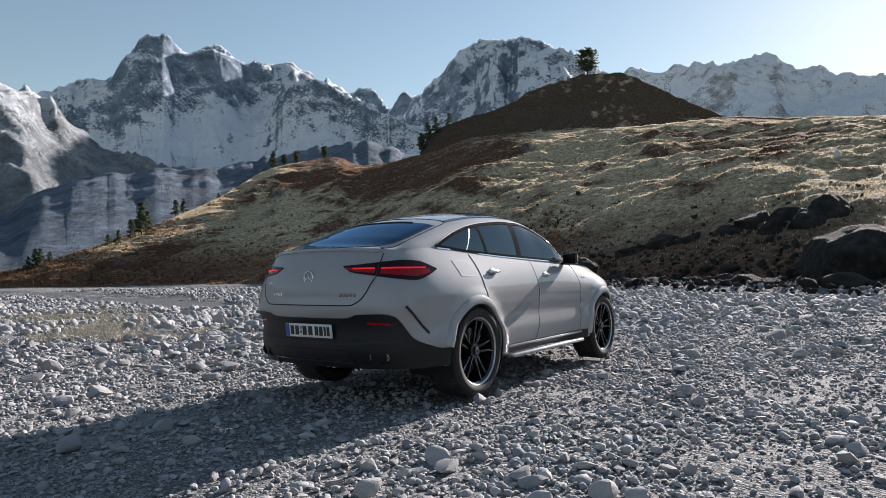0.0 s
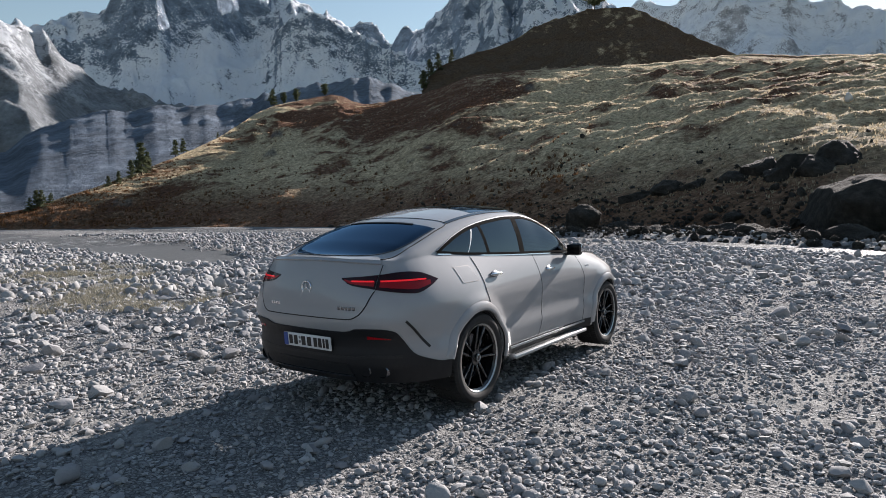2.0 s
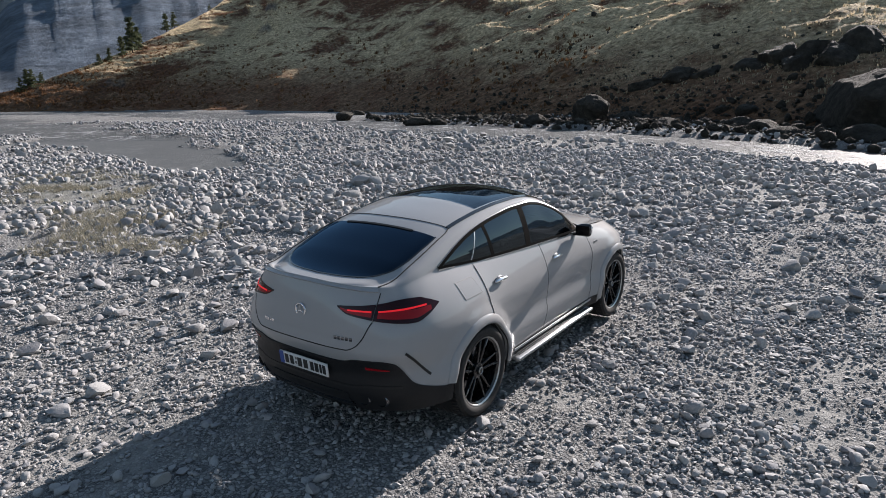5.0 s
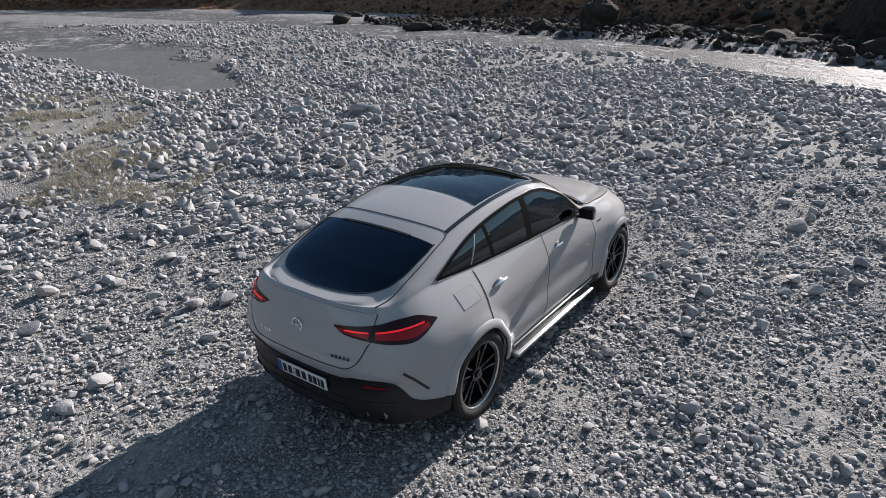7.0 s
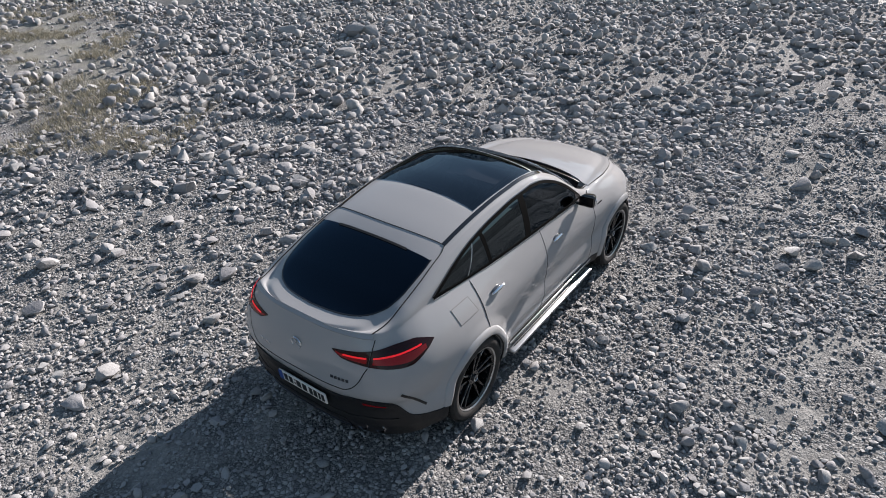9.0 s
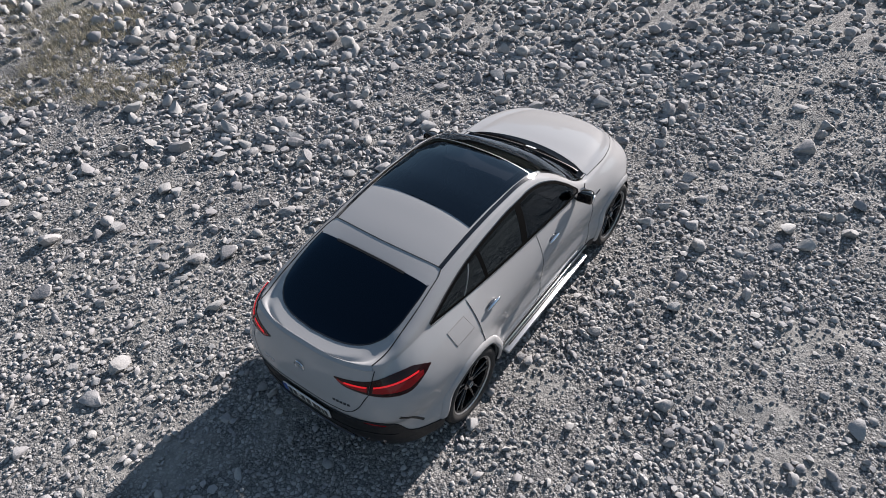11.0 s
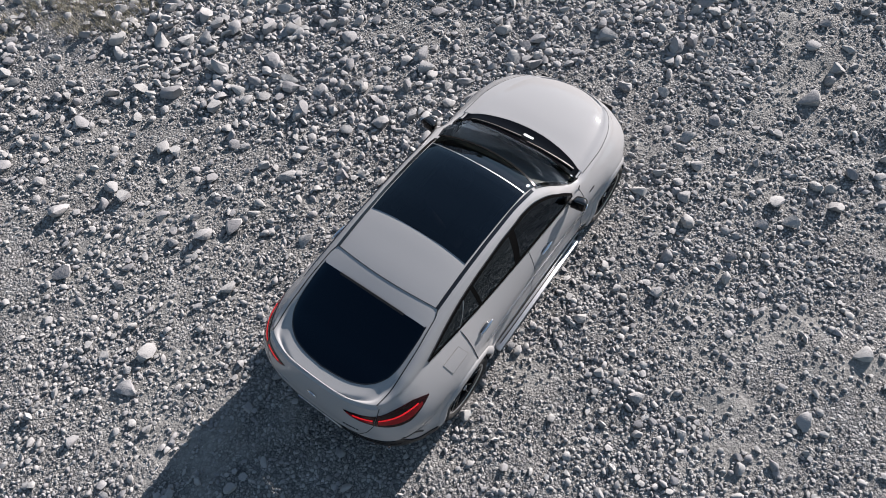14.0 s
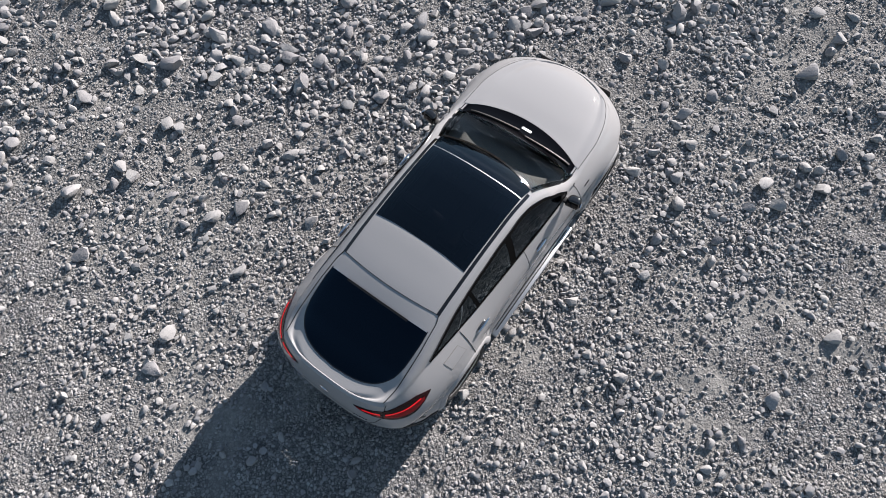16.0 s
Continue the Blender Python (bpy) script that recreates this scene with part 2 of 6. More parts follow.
# ---- mesh helpers ----
def part(name, bm, material, parent=None, label="", smooth=True):
    """Links a bmesh as one mesh object under a thing or a part."""
    me = bpy.data.meshes.new(name)
    bm.normal_update()
    bm.to_mesh(me)
    bm.free()
    if smooth:
        me.polygons.foreach_set("use_smooth", [True] * len(me.polygons))
    me.materials.append(material)
    ob = new(name, me)
    ob.parent = parent
    if label:
        ob["label"] = label
    return ob


def sheet(name, verts, faces, material, parent=None, label="", smooth=True):
    """A mesh object from arrays: verts (n, 3), faces (m, 3 or 4)."""
    verts, faces = np.asarray(verts, np.float32), np.asarray(faces, np.int32)
    me = bpy.data.meshes.new(name)
    k = faces.shape[1]
    me.vertices.add(len(verts))
    me.vertices.foreach_set("co", verts.ravel())
    me.loops.add(faces.size)
    me.loops.foreach_set("vertex_index", faces.ravel())
    me.polygons.add(len(faces))
    me.polygons.foreach_set("loop_start", np.arange(0, faces.size, k, dtype=np.int32))
    me.polygons.foreach_set("use_smooth", np.full(len(faces), smooth))
    me.update(calc_edges=True)
    me.validate()
    me.materials.append(material)
    ob = new(name, me)
    ob.parent = parent
    if label:
        ob["label"] = label
    return ob


def grid_faces(rows, cols, wrap=False):
    """Quads of a grid whose vertices run row by row."""
    r, c = np.meshgrid(np.arange(rows - 1), np.arange(cols if wrap else cols - 1), indexing="ij")
    n = (c + 1) % cols
    return np.stack([r * cols + c, r * cols + n, (r + 1) * cols + n, (r + 1) * cols + c], -1).reshape(-1, 4)


def hash2(i, j, seed):
    h = (i.astype(np.int64) * 374761393 + j.astype(np.int64) * 668265263 + seed * 1442695041) & 0xFFFFFFFF
    h = ((h ^ (h >> 13)) * 1274126177) & 0xFFFFFFFF
    return ((h ^ (h >> 16)) & 0xFFFF) / 65535.0


def vnoise(x, y, seed=0):
    """Smooth value noise, -1 to 1."""
    i, j = np.floor(x), np.floor(y)
    u, v = x - i, y - j
    u, v = u * u * u * (u * (u * 6 - 15) + 10), v * v * v * (v * (v * 6 - 15) + 10)
    a, b = hash2(i, j, seed), hash2(i + 1, j, seed)
    c, d = hash2(i, j + 1, seed), hash2(i + 1, j + 1, seed)
    return 2 * ((a * (1 - u) + b * u) * (1 - v) + (c * (1 - u) + d * u) * v) - 1


def fbm(x, y, octaves=5, seed=0, gain=0.5):
    t, a = 0.0, 1.0
    for k in range(octaves):
        cs, sn = math.cos(1.1 * k), math.sin(1.1 * k)
        t = t + a * vnoise((x * cs - y * sn) * 2.03**k, (x * sn + y * cs) * 2.03**k, seed + 7 * k)
        a *= gain
    return t


def ridged(x, y, octaves=6, seed=0, gain=0.52):
    t, a, w = 0.0, 1.0, 1.0
    for k in range(octaves):
        cs, sn = math.cos(0.9 * k), math.sin(0.9 * k)
        r = (1 - np.abs(vnoise((x * cs - y * sn) * 2.07**k, (x * sn + y * cs) * 2.07**k, seed + 5 * k))) ** 2 * w
        t, w, a = t + a * r, np.clip(r * 1.7, 0, 1), a * gain
    return t - 0.9


def smooth01(v, a, b):
    t = np.clip((v - a) / (b - a), 0, 1)
    return t * t * (3 - 2 * t)


def spline(knots, at):
    """Smooth curve through (x, y, ...) knots at the given x (monotone-safe slopes)."""
    k = np.array(knots, float)
    x, v = k[:, 0], k[:, 1:]
    h = np.diff(x)[:, None]
    d = np.diff(v, axis=0) / h
    m = np.zeros_like(v)
    m[0], m[-1] = d[0], d[-1]
    same = d[:-1] * d[1:] > 0
    w1, w2 = 2 * h[1:] + h[:-1], h[1:] + 2 * h[:-1]
    with np.errstate(divide="ignore", invalid="ignore"):
        hm = (w1 + w2) / (w1 / d[:-1] + w2 / d[1:])
    m[1:-1] = np.where(same, hm, 0)
    at = np.atleast_1d(np.asarray(at, float))
    i = np.clip(np.searchsorted(x, at) - 1, 0, len(x) - 2)
    t = ((at - x[i]) / h[i, 0])[:, None]
    t = np.clip(t, 0, 1)
    hh = h[i]
    out = (2 * t**3 - 3 * t**2 + 1) * v[i] + (t**3 - 2 * t**2 + t) * hh * m[i] + (3 * t**2 - 2 * t**3) * v[i + 1] + (t**3 - t**2) * hh * m[i + 1]
    return out[:, 0] if out.shape[1] == 1 else out


def near_line(x, y, line):
    """Distance to a polyline of (x, y, half width), less the half width there."""
    best = np.full(np.shape(x), 1e9)
    for (x0, y0, w0), (x1, y1, w1) in zip(line[:-1], line[1:]):
        dx, dy = x1 - x0, y1 - y0
        t = np.clip(((x - x0) * dx + (y - y0) * dy) / (dx * dx + dy * dy), 0, 1)
        best = np.minimum(best, np.hypot(x - x0 - t * dx, y - y0 - t * dy) - (w0 + (w1 - w0) * t))
    return best


# ---- ground and stream ----
STREAM = [(-170, 150, 12), (-90, 118, 8), (-40, 88, 6), (-11.5, 61, 3.2), (-2, 50, 4.3), (5, 42.5, 4.6), (11.2, 35.5, 3.6), (14.8, 28.5, 3.1), (16.4, 21.5, 2.3), (18.5, 10, 1.8), (20, -5, 2.5), (26, -40, 3)]
SIDE = [(-110, 100, 7), (-52, 69, 5.5), (-30, 50, 4.5), (-19.5, 39, 3.2), (-14.2, 32.3, 2.3), (-11, 28.2, 1.6), (-8.8, 25.6, 0.4)]
CAR = (-0.514, 6.444)
CAR_TURN = 55.34


def ground(x, y):
    """Height of the gravel plain."""
    near_car = np.hypot(x - 0.3, y - 7.6)
    calm = 0.25 + 0.75 * smooth01(near_car, 2.5, 8)
    z = -0.025 + calm * (0.05 * fbm(x / 5, y / 5, 3, 3) + 0.03 * fbm(x / 0.9, y / 0.9, 3, 11))
    z = z + 0.12 * smooth01(x, 4, 10) * smooth01(y, 6, 12) - 0.06 * smooth01(-x, 3, 9)
    z = z + (0.012 + 0.022 * calm) * fbm(x / 0.36, y / 0.36, 2, 21)
    d = near_line(x, y, STREAM) + 0.8 * fbm(x / 4, y / 4, 3, 5)
    z = z - 0.75 * smooth01(-d, -0.9, 1.2)
    d2 = near_line(x, y, SIDE) + (0.6 + 2.2 * smooth01(y, 31, 40)) * fbm(x / 3.4, y / 2.4, 3, 8)
    z = z - 0.5 * smooth01(-d2, -1.2, 1.0)
    reach = smooth01(np.hypot(x, y), 30, 120)
    return z * (1 - 0.3 * reach)


def make_ground():
    rad = np.concatenate([[0.0], np.linspace(0.1, 8.5, 130), np.geomspace(8.7, 4600, 150)])
    ang = np.linspace(0, 2 * math.pi, 421)[:-1]
    r, a = np.meshgrid(rad, ang, indexing="ij")
    x, y = r * np.sin(a), 6.0 + r * np.cos(a)
    v = np.stack([x, y, ground(x, y)], -1).reshape(-1, 3)
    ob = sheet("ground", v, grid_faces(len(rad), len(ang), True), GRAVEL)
    return tagged(ob, "grey river gravel plain strewn with rounded cobbles", "ground", kind="structure")


def make_water_sheet():
    x, y = np.meshgrid(np.linspace(-190, 40, 116), np.linspace(-45, 170, 108), indexing="ij")
    v = np.stack([x, y, np.full_like(x, -0.21)], -1).reshape(-1, 3)
    ob = sheet("water", v, grid_faces(116, 108)[:, ::-1], WATER)
    return tagged(ob, "shallow milky glacial stream glittering in the sun", "stream", kind="structure")


make_ground()
make_water_sheet()


# ---- hills and mountains ----
# ridge lines: (bearing in degrees, height in degrees as seen from the plain)
RIDGES = {
    "front": [(-48, 0.3), (-42, 0.4), (-34.6, 0.7), (-30, 2.06), (-25.2, 3.9), (-19.2, 6.7), (-15, 9.2), (-12.6, 9.75), (-9.7, 10.3), (-7.2, 9.6), (-1.9, 10.5), (3.4, 12.0), (10.9, 12.3), (17, 12.1), (23.3, 12.2), (28.6, 11.6), (34.7, 10.9), (48, 9.5)],
    "cone": [(-2.9, 6.0), (-2.4, 9.2), (-1.8, 11.1), (-1.2, 12.1), (2.4, 13.6), (5.4, 14.4), (8, 15.7), (11, 16.4), (12.9, 16.7), (15.3, 16.6), (18.1, 15.4), (20.3, 14.1), (23.7, 12.3), (26.2, 10.7), (32, 7)],
    "valley": [(-60, 2), (-42, 3.2), (-34.7, 5.0), (-32.6, 6.6), (-29.2, 8.0), (-25.2, 8.7), (-21.8, 9.0), (-16.4, 9.8), (-11.2, 11.2), (-7.2, 11.7), (-3.2, 10.8), (4, 9)],
    "left": [(-75, 12), (-50, 15), (-40, 15.2), (-34.7, 14.2), (-33.3, 14.4), (-31.9, 13.9), (-30.4, 12.4), (-29.2, 11.2), (-27.5, 10.1), (-25.6, 9.9), (-21.8, 8.7), (-16.4, 7.0), (-8, 4.5)],
    "main": [(-50, 12), (-40, 13.5), (-34.7, 13.4), (-31.5, 14.2), (-29.3, 15.2), (-28.1, 15.4), (-26.3, 17.5), (-24.9, 19.4), (-23.6, 19.6), (-21.6, 18.4), (-19.6, 18.9), (-16.8, 17.7), (-15.4, 17.6), (-13.9, 18.1), (-12.6, 17.5), (-10.1, 16.7), (-8.9, 16), (-6.2, 14.6), (0, 12)],
    "small": [(-14, 13), (-10.1, 14.5), (-8.6, 15.6), (-7.1, 16.4), (-5.9, 15.7), (-4.7, 14.8), (-3.6, 15.8), (-2.4, 15.5), (2, 14), (8, 12)],
    "peak": [(-9, 9), (-4.7, 12.4), (-2.1, 15.6), (-0.3, 17.3), (1.5, 18.9), (3, 20), (4.3, 20.3), (5.6, 19.9), (6.3, 19.7), (6.9, 20.1), (9.1, 19.5), (11, 18.7), (12.9, 17.6), (16.7, 15.5), (19.4, 14.1), (24, 12)],
    "right": [(8, 13), (14.8, 15.6), (16.7, 17), (18.1, 16.6), (21.7, 16.6), (23.4, 16.3), (25.1, 16.5), (26.3, 16.9), (27.6, 16.5), (28.7, 15.6), (32.5, 14.4), (36, 13.2), (50, 12), (75, 10)],
    "back": [(47, 6), (60, 8), (75, 8), (95, 9.5), (120, 9), (150, 7), (180, 8), (210, 10), (240, 9), (265, 10), (290, 10), (305, 9), (313, 8)],
}


def terrain(name, ridge, foot, crest, back, cols, rows, power, rough, size, seed, jag, material, tussock=0.0, natural=0.0):
    """A slope that climbs from its foot to a ridge line and falls away behind it. foot, crest: metres from the plain, by bearing."""
    knots = RIDGES[ridge]
    az = np.linspace(knots[0][0], knots[-1][0], cols)
    power = spline(power, az) if isinstance(power, list) else power
    el = spline(knots, az)
    df, dc = spline(foot, az), spline(crest, az)
    tau = np.concatenate([np.linspace(0, 1, rows), 1 + np.linspace(0, 1, max(6, rows // 5))[1:]])
    d = np.where(tau[:, None] <= 1, df + (dc - df) * np.minimum(tau, 1)[:, None], dc + back * (tau[:, None] - 1))
    x, y = d * np.sin(np.radians(az)), d * np.cos(np.radians(az))
    top = dc * np.tan(np.radians(el)) + 1.0
    up = np.clip(tau, 0, 1)[:, None]
    z = top * up**power - 3.0 * (1 - up)
    fade = np.sin(math.pi * np.clip(up, 0, 1)) ** 0.8
    edge = np.clip(np.minimum(az - az[0], az[-1] - az) / 3.0, 0, 1)
    n = ridged(x / size, y / size, 7, seed) * rough * fade * top
    z = z + n * (0.35 + 0.65 * up) * edge
    sil = fbm(az * 1.7 + 0 * x, np.full_like(x, seed), 5, seed, 0.6) * jag * top * up**14
    z = z + sil * edge
    z = z + fbm(x / (size * 0.12), y / (size * 0.12), 4, seed + 3, 0.6) * rough * 0.10 * top * fade * edge
    limit = (dc * np.tan(np.radians(el + 0.15))) / dc * d + 0.5 * sil
    z = np.where((tau[:, None] < 0.97), np.minimum(z, limit), z)
    z = np.where(tau[:, None] > 1, z - (tau[:, None] - 1) * back * 0.8, z)
    if tussock:
        calm = fade * edge * np.clip(up * 6, 0, 1)
        # terraces along the contour, tread upon tread
        round_ = np.radians(az) * 160 + 0 * d
        z = z + calm * tussock * (0.9 * fbm(x / 14, y / 7, 3, seed + 1) + 0.42 * ridged(round_ / 15, d / 5, 3, seed + 2) + 0.26 * ridged(round_ / 6, d / 2.2, 3, seed + 5) + 0.12 * fbm(x / 1.9, y / 1.3, 3, seed + 4))
    z[0] = -4.0
    if natural:
        # a fractal massif, drawn up until its skyline meets the ridge line
        warp = 0.22 * size * fbm(x / size, y / size, 3, seed + 2)
        crag = ridged((x + warp) / size, (y - warp) / size, 8, seed, 0.49) + 0.9
        lean = az + 2.2 * fbm(az / 4 + 0 * x, tau[:, None] * 2.5 + 0 * x, 4, seed + 6)
        ribs = ridged(lean / 3.0, tau[:, None] * 1.6 + 0 * x, 6, seed + 9, 0.55)
        z = np.clip(tau, 0, 1)[:, None] ** power * (0.75 + natural * crag + 0.10 * natural * ribs)
        z = z * np.where(tau[:, None] > 0.9, 1 - 0.6 * (tau[:, None] - 0.9) / 1.1, 1)
        want = np.tan(np.radians(el + 0.16 * fbm(az * 1.1, 0 * az + seed, 5, seed + 4, 0.6)))
        reach = (z / d).max(0)
        wide = max(4, cols // 64)
        reach = np.convolve(np.pad(reach, wide, "edge"), np.hanning(2 * wide + 3)[1:-1] / (wide + 1), "valid")
        z = z * (want / reach)
        z = z * (1 + 0.016 * ridged(x / (size * 0.11), y / (size * 0.11), 4, seed + 12, 0.6))
        z[0] = -4.0
    v = np.stack([x, y, z], -1).reshape(-1, 3)
    return sheet(name, v, grid_faces(len(tau), cols), material), (az, tau, x, y, z)


# far haze goes into these rock colours: raised brightness and blue tints
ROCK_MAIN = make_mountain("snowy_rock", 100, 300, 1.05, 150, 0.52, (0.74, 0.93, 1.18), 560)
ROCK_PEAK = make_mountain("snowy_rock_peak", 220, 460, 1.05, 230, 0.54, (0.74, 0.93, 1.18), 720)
ROCK_LEFT = make_mountain("bare_slope", 230, 420, 1.0, 120, 0.64, (0.92, 0.98, 1.04))
ROCK_VALLEY = make_mountain("hazy_blue_slope", 2000, 2400, 0.8, 0, 0.62, (0.8, 0.97, 1.2))
# rock lifted well above its own tone, haze put into the colour
ROCK_RIGHT = make_mountain("hazy_pale_range", 150, 420, 1.7, 0, 0.48)

ob, HILL = terrain("hill_front", "front", [(-48, 125), (-34, 118), (-28, 108), (-22, 95), (-15, 84), (-10, 76), (0, 62), (10, 52), (20, 45), (28, 38), (35, 33), (48, 30)], [(-48, 150), (-34, 142), (-28, 150), (-25, 160), (-20, 195), (-15, 280), (-11, 295), (-6, 245), (0, 212), (20, 195), (35, 178), (48, 170)], 60, 640, 240, [(-48, 0.95), (-12, 0.95), (0, 0.9), (10, 0.87), (20, 0.8), (48, 0.77)], 0.045, 24, 3, 0.004, HEATH, 1.0)
tagged(ob, "grassy alpine hillside with tussocks and russet heath", "hillside", kind="structure")
ob, CONE = terrain("hill_cone", "cone", [(-2.9, 190), (32, 180)], [(-2.9, 228), (13, 248), (32, 232)], 100, 240, 90, 0.85, 0.05, 30, 9, 0.004, DARKHEATH, 2.2)
tagged(ob, "dark rounded hill covered with heath behind the slope", "hill", kind="structure")
ob, _ = terrain("mountain_left", "left", [(-75, 900), (-8, 950)], [(-75, 1700), (-8, 1500)], 500, 240, 100, 0.95, 0.12, 560, 15, 0.008, ROCK_LEFT, 0.0, 0.48)
tagged(ob, "bare mountain shoulder dusted with snow above the valley", "mountain", kind="structure")
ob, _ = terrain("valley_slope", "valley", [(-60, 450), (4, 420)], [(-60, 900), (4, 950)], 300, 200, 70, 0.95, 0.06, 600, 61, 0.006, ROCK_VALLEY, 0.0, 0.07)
tagged(ob, "valley slope below the mountains, coloured blue-grey for haze", "slope", kind="structure")
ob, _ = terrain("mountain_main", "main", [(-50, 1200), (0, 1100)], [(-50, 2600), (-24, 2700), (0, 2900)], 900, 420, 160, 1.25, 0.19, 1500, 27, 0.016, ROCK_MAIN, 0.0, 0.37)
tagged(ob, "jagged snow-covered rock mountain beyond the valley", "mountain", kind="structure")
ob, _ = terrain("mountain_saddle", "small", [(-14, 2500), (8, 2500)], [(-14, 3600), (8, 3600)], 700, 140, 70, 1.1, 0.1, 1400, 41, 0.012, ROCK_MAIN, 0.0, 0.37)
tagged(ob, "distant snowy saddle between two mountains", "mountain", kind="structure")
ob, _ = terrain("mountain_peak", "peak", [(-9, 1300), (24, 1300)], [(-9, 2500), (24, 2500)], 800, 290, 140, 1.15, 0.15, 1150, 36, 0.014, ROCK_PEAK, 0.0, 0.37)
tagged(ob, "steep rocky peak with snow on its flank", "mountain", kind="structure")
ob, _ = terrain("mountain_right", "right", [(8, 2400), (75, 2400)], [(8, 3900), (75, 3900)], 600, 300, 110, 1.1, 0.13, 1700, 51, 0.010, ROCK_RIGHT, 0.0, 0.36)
tagged(ob, "pale snowy mountain range, haze put into its rock colour", "mountain", kind="structure")
# unseen ridge, added to cut the sky's fill and darken reflections
ob, _ = terrain("mountain_behind", "back", [(47, 300), (313, 300)], [(47, 1100), (313, 1100)], 300, 240, 40, 1.0, 0.1, 700, 71, 0.01, make_mountain("unseen_ridge_rock", 900, 1200, 1.0, 80, 0.6, (1.0, 1.0, 0.98)), 0.0, 0.3)
tagged(ob, "unseen ridge added all round to block sky and reflections", "mountain", kind="structure")


# ---- the car's shape: x ahead of the rear axle, r to its right, z up ----
# half outline from the middle of the tail to the middle of the nose: waist (x, r), then belt line above it (x, r, z)
OUTLINE = [
    (-1.060, 0.000, -0.955, 0.000, 1.286),
    (-1.050, 0.330, -0.935, 0.330, 1.281),
    (-0.995, 0.600, -0.840, 0.600, 1.260),
    (-0.880, 0.800, -0.690, 0.685, 1.255),
    (-0.680, 0.905, -0.520, 0.715, 1.285),
    (-0.380, 0.955, -0.290, 0.728, 1.298),
    (0.000, 0.968, 0.000, 0.752, 1.278),
    (0.450, 0.945, 0.450, 0.782, 1.245),
    (1.150, 0.935, 1.150, 0.815, 1.205),
    (1.850, 0.940, 1.850, 0.838, 1.170),
    (2.450, 0.955, 2.400, 0.830, 1.135),
    (2.935, 0.962, 2.850, 0.800, 1.100),
    (3.250, 0.915, 3.180, 0.755, 1.062),
    (3.500, 0.780, 3.430, 0.650, 1.020),
    (3.680, 0.540, 3.600, 0.460, 0.985),
    (3.780, 0.270, 3.700, 0.230, 0.965),
    (3.815, 0.000, 3.730, 0.000, 0.958),
]
CREST = [(-0.96, 1.286), (-0.8, 1.312), (-0.5, 1.415), (-0.1, 1.555), (0.1, 1.607), (0.35, 1.652), (0.6, 1.688), (0.9, 1.708), (1.2, 1.71), (1.45, 1.695), (1.7, 1.635), (2.0, 1.495), (2.3, 1.315), (2.46, 1.212), (2.58, 1.184), (2.9, 1.165), (3.2, 1.133), (3.5, 1.075), (3.65, 1.018), (3.74, 0.96)]
# cant rail between side windows and roof, then out along the hood's crease
RAIL = [(-0.96, 0.40, 1.266), (-0.8, 0.565, 1.272), (-0.5, 0.615, 1.372), (-0.25, 0.622, 1.455), (-0.1, 0.622, 1.496), (0.1, 0.622, 1.540), (0.35, 0.622, 1.583), (0.6, 0.622, 1.612), (0.9, 0.625, 1.630), (1.2, 0.628, 1.632), (1.47, 0.630, 1.610), (1.75, 0.680, 1.520), (2.05, 0.765, 1.345), (2.25, 0.800, 1.210), (2.40, 0.790, 1.160), (2.6, 0.71, 1.155), (2.9, 0.66, 1.138), (3.2, 0.6, 1.1), (3.5, 0.48, 1.045), (3.74, 0.2, 0.96)]
SIDE_OUT = [(0.0, -0.11), (0.2, -0.07), (0.3, -0.022), (0.45, 0.004), (0.55, 0.010), (0.68, -0.012), (0.78, -0.004), (0.9, 0.0)]
TAIL_OUT = [(0.0, -0.2), (0.2, -0.16), (0.3, -0.11), (0.4, -0.07), (0.5, -0.04), (0.56, -0.04), (0.62, -0.045), (0.7, -0.032), (0.76, -0.004), (0.82, 0.012), (0.9, 0.0)]


def rounded(points, n):
    """Points along a smooth curve (Catmull-Rom) through the given ones."""
    p = np.array(points, float)
    p = np.vstack([2 * p[0] - p[1], p, 2 * p[-1] - p[-2]])
    p[0, 1], p[-1, 1] = -p[2, 1], -p[-3, 1]
    p[0, 0], p[-1, 0] = p[2, 0], p[-3, 0]
    k = len(p) - 3
    s = np.linspace(0, k, n)
    i = np.minimum(s.astype(int), k - 1)
    t = (s - i)[:, None]
    a, b, c, d = p[i], p[i + 1], p[i + 2], p[i + 3]
    return 0.5 * (2 * b + (c - a) * t + (2 * a - 5 * b + 4 * c - d) * t**2 + (3 * b - a - 3 * c + d) * t**3)


WAIST = rounded([(a[0], a[1]) for a in OUTLINE], 801)
BELT = rounded([(a[2], a[3]) for a in OUTLINE], 801)
BELT_Z = np.interp(np.linspace(0, 16, 801), np.arange(17), [a[4] for a in OUTLINE])
BELT_Z = np.convolve(np.pad(BELT_Z, 30, "edge"), np.ones(61) / 61, "valid")
TAN = np.gradient(WAIST, axis=0)
OUT = np.stack([TAN[:, 1], -TAN[:, 0]], -1)
OUT = OUT / np.linalg.norm(OUT, axis=1)[:, None]
OUT = np.where((OUT[:, :1] * (WAIST[:, :1] - 1.4) + OUT[:, 1:] * WAIST[:, 1:]) < 0, -OUT, OUT)


def at(table, u):
    """Row of a table of 801 at u in 0..1."""
    s = np.clip(np.asarray(u, float), 0, 1) * 800
    i = np.minimum(s.astype(int), 799)
    t = s - i
    return table[i] * (1 - t) + table[i + 1] * t if table.ndim == 1 else table[i] * (1 - t)[..., None] + table[i + 1] * t[..., None]


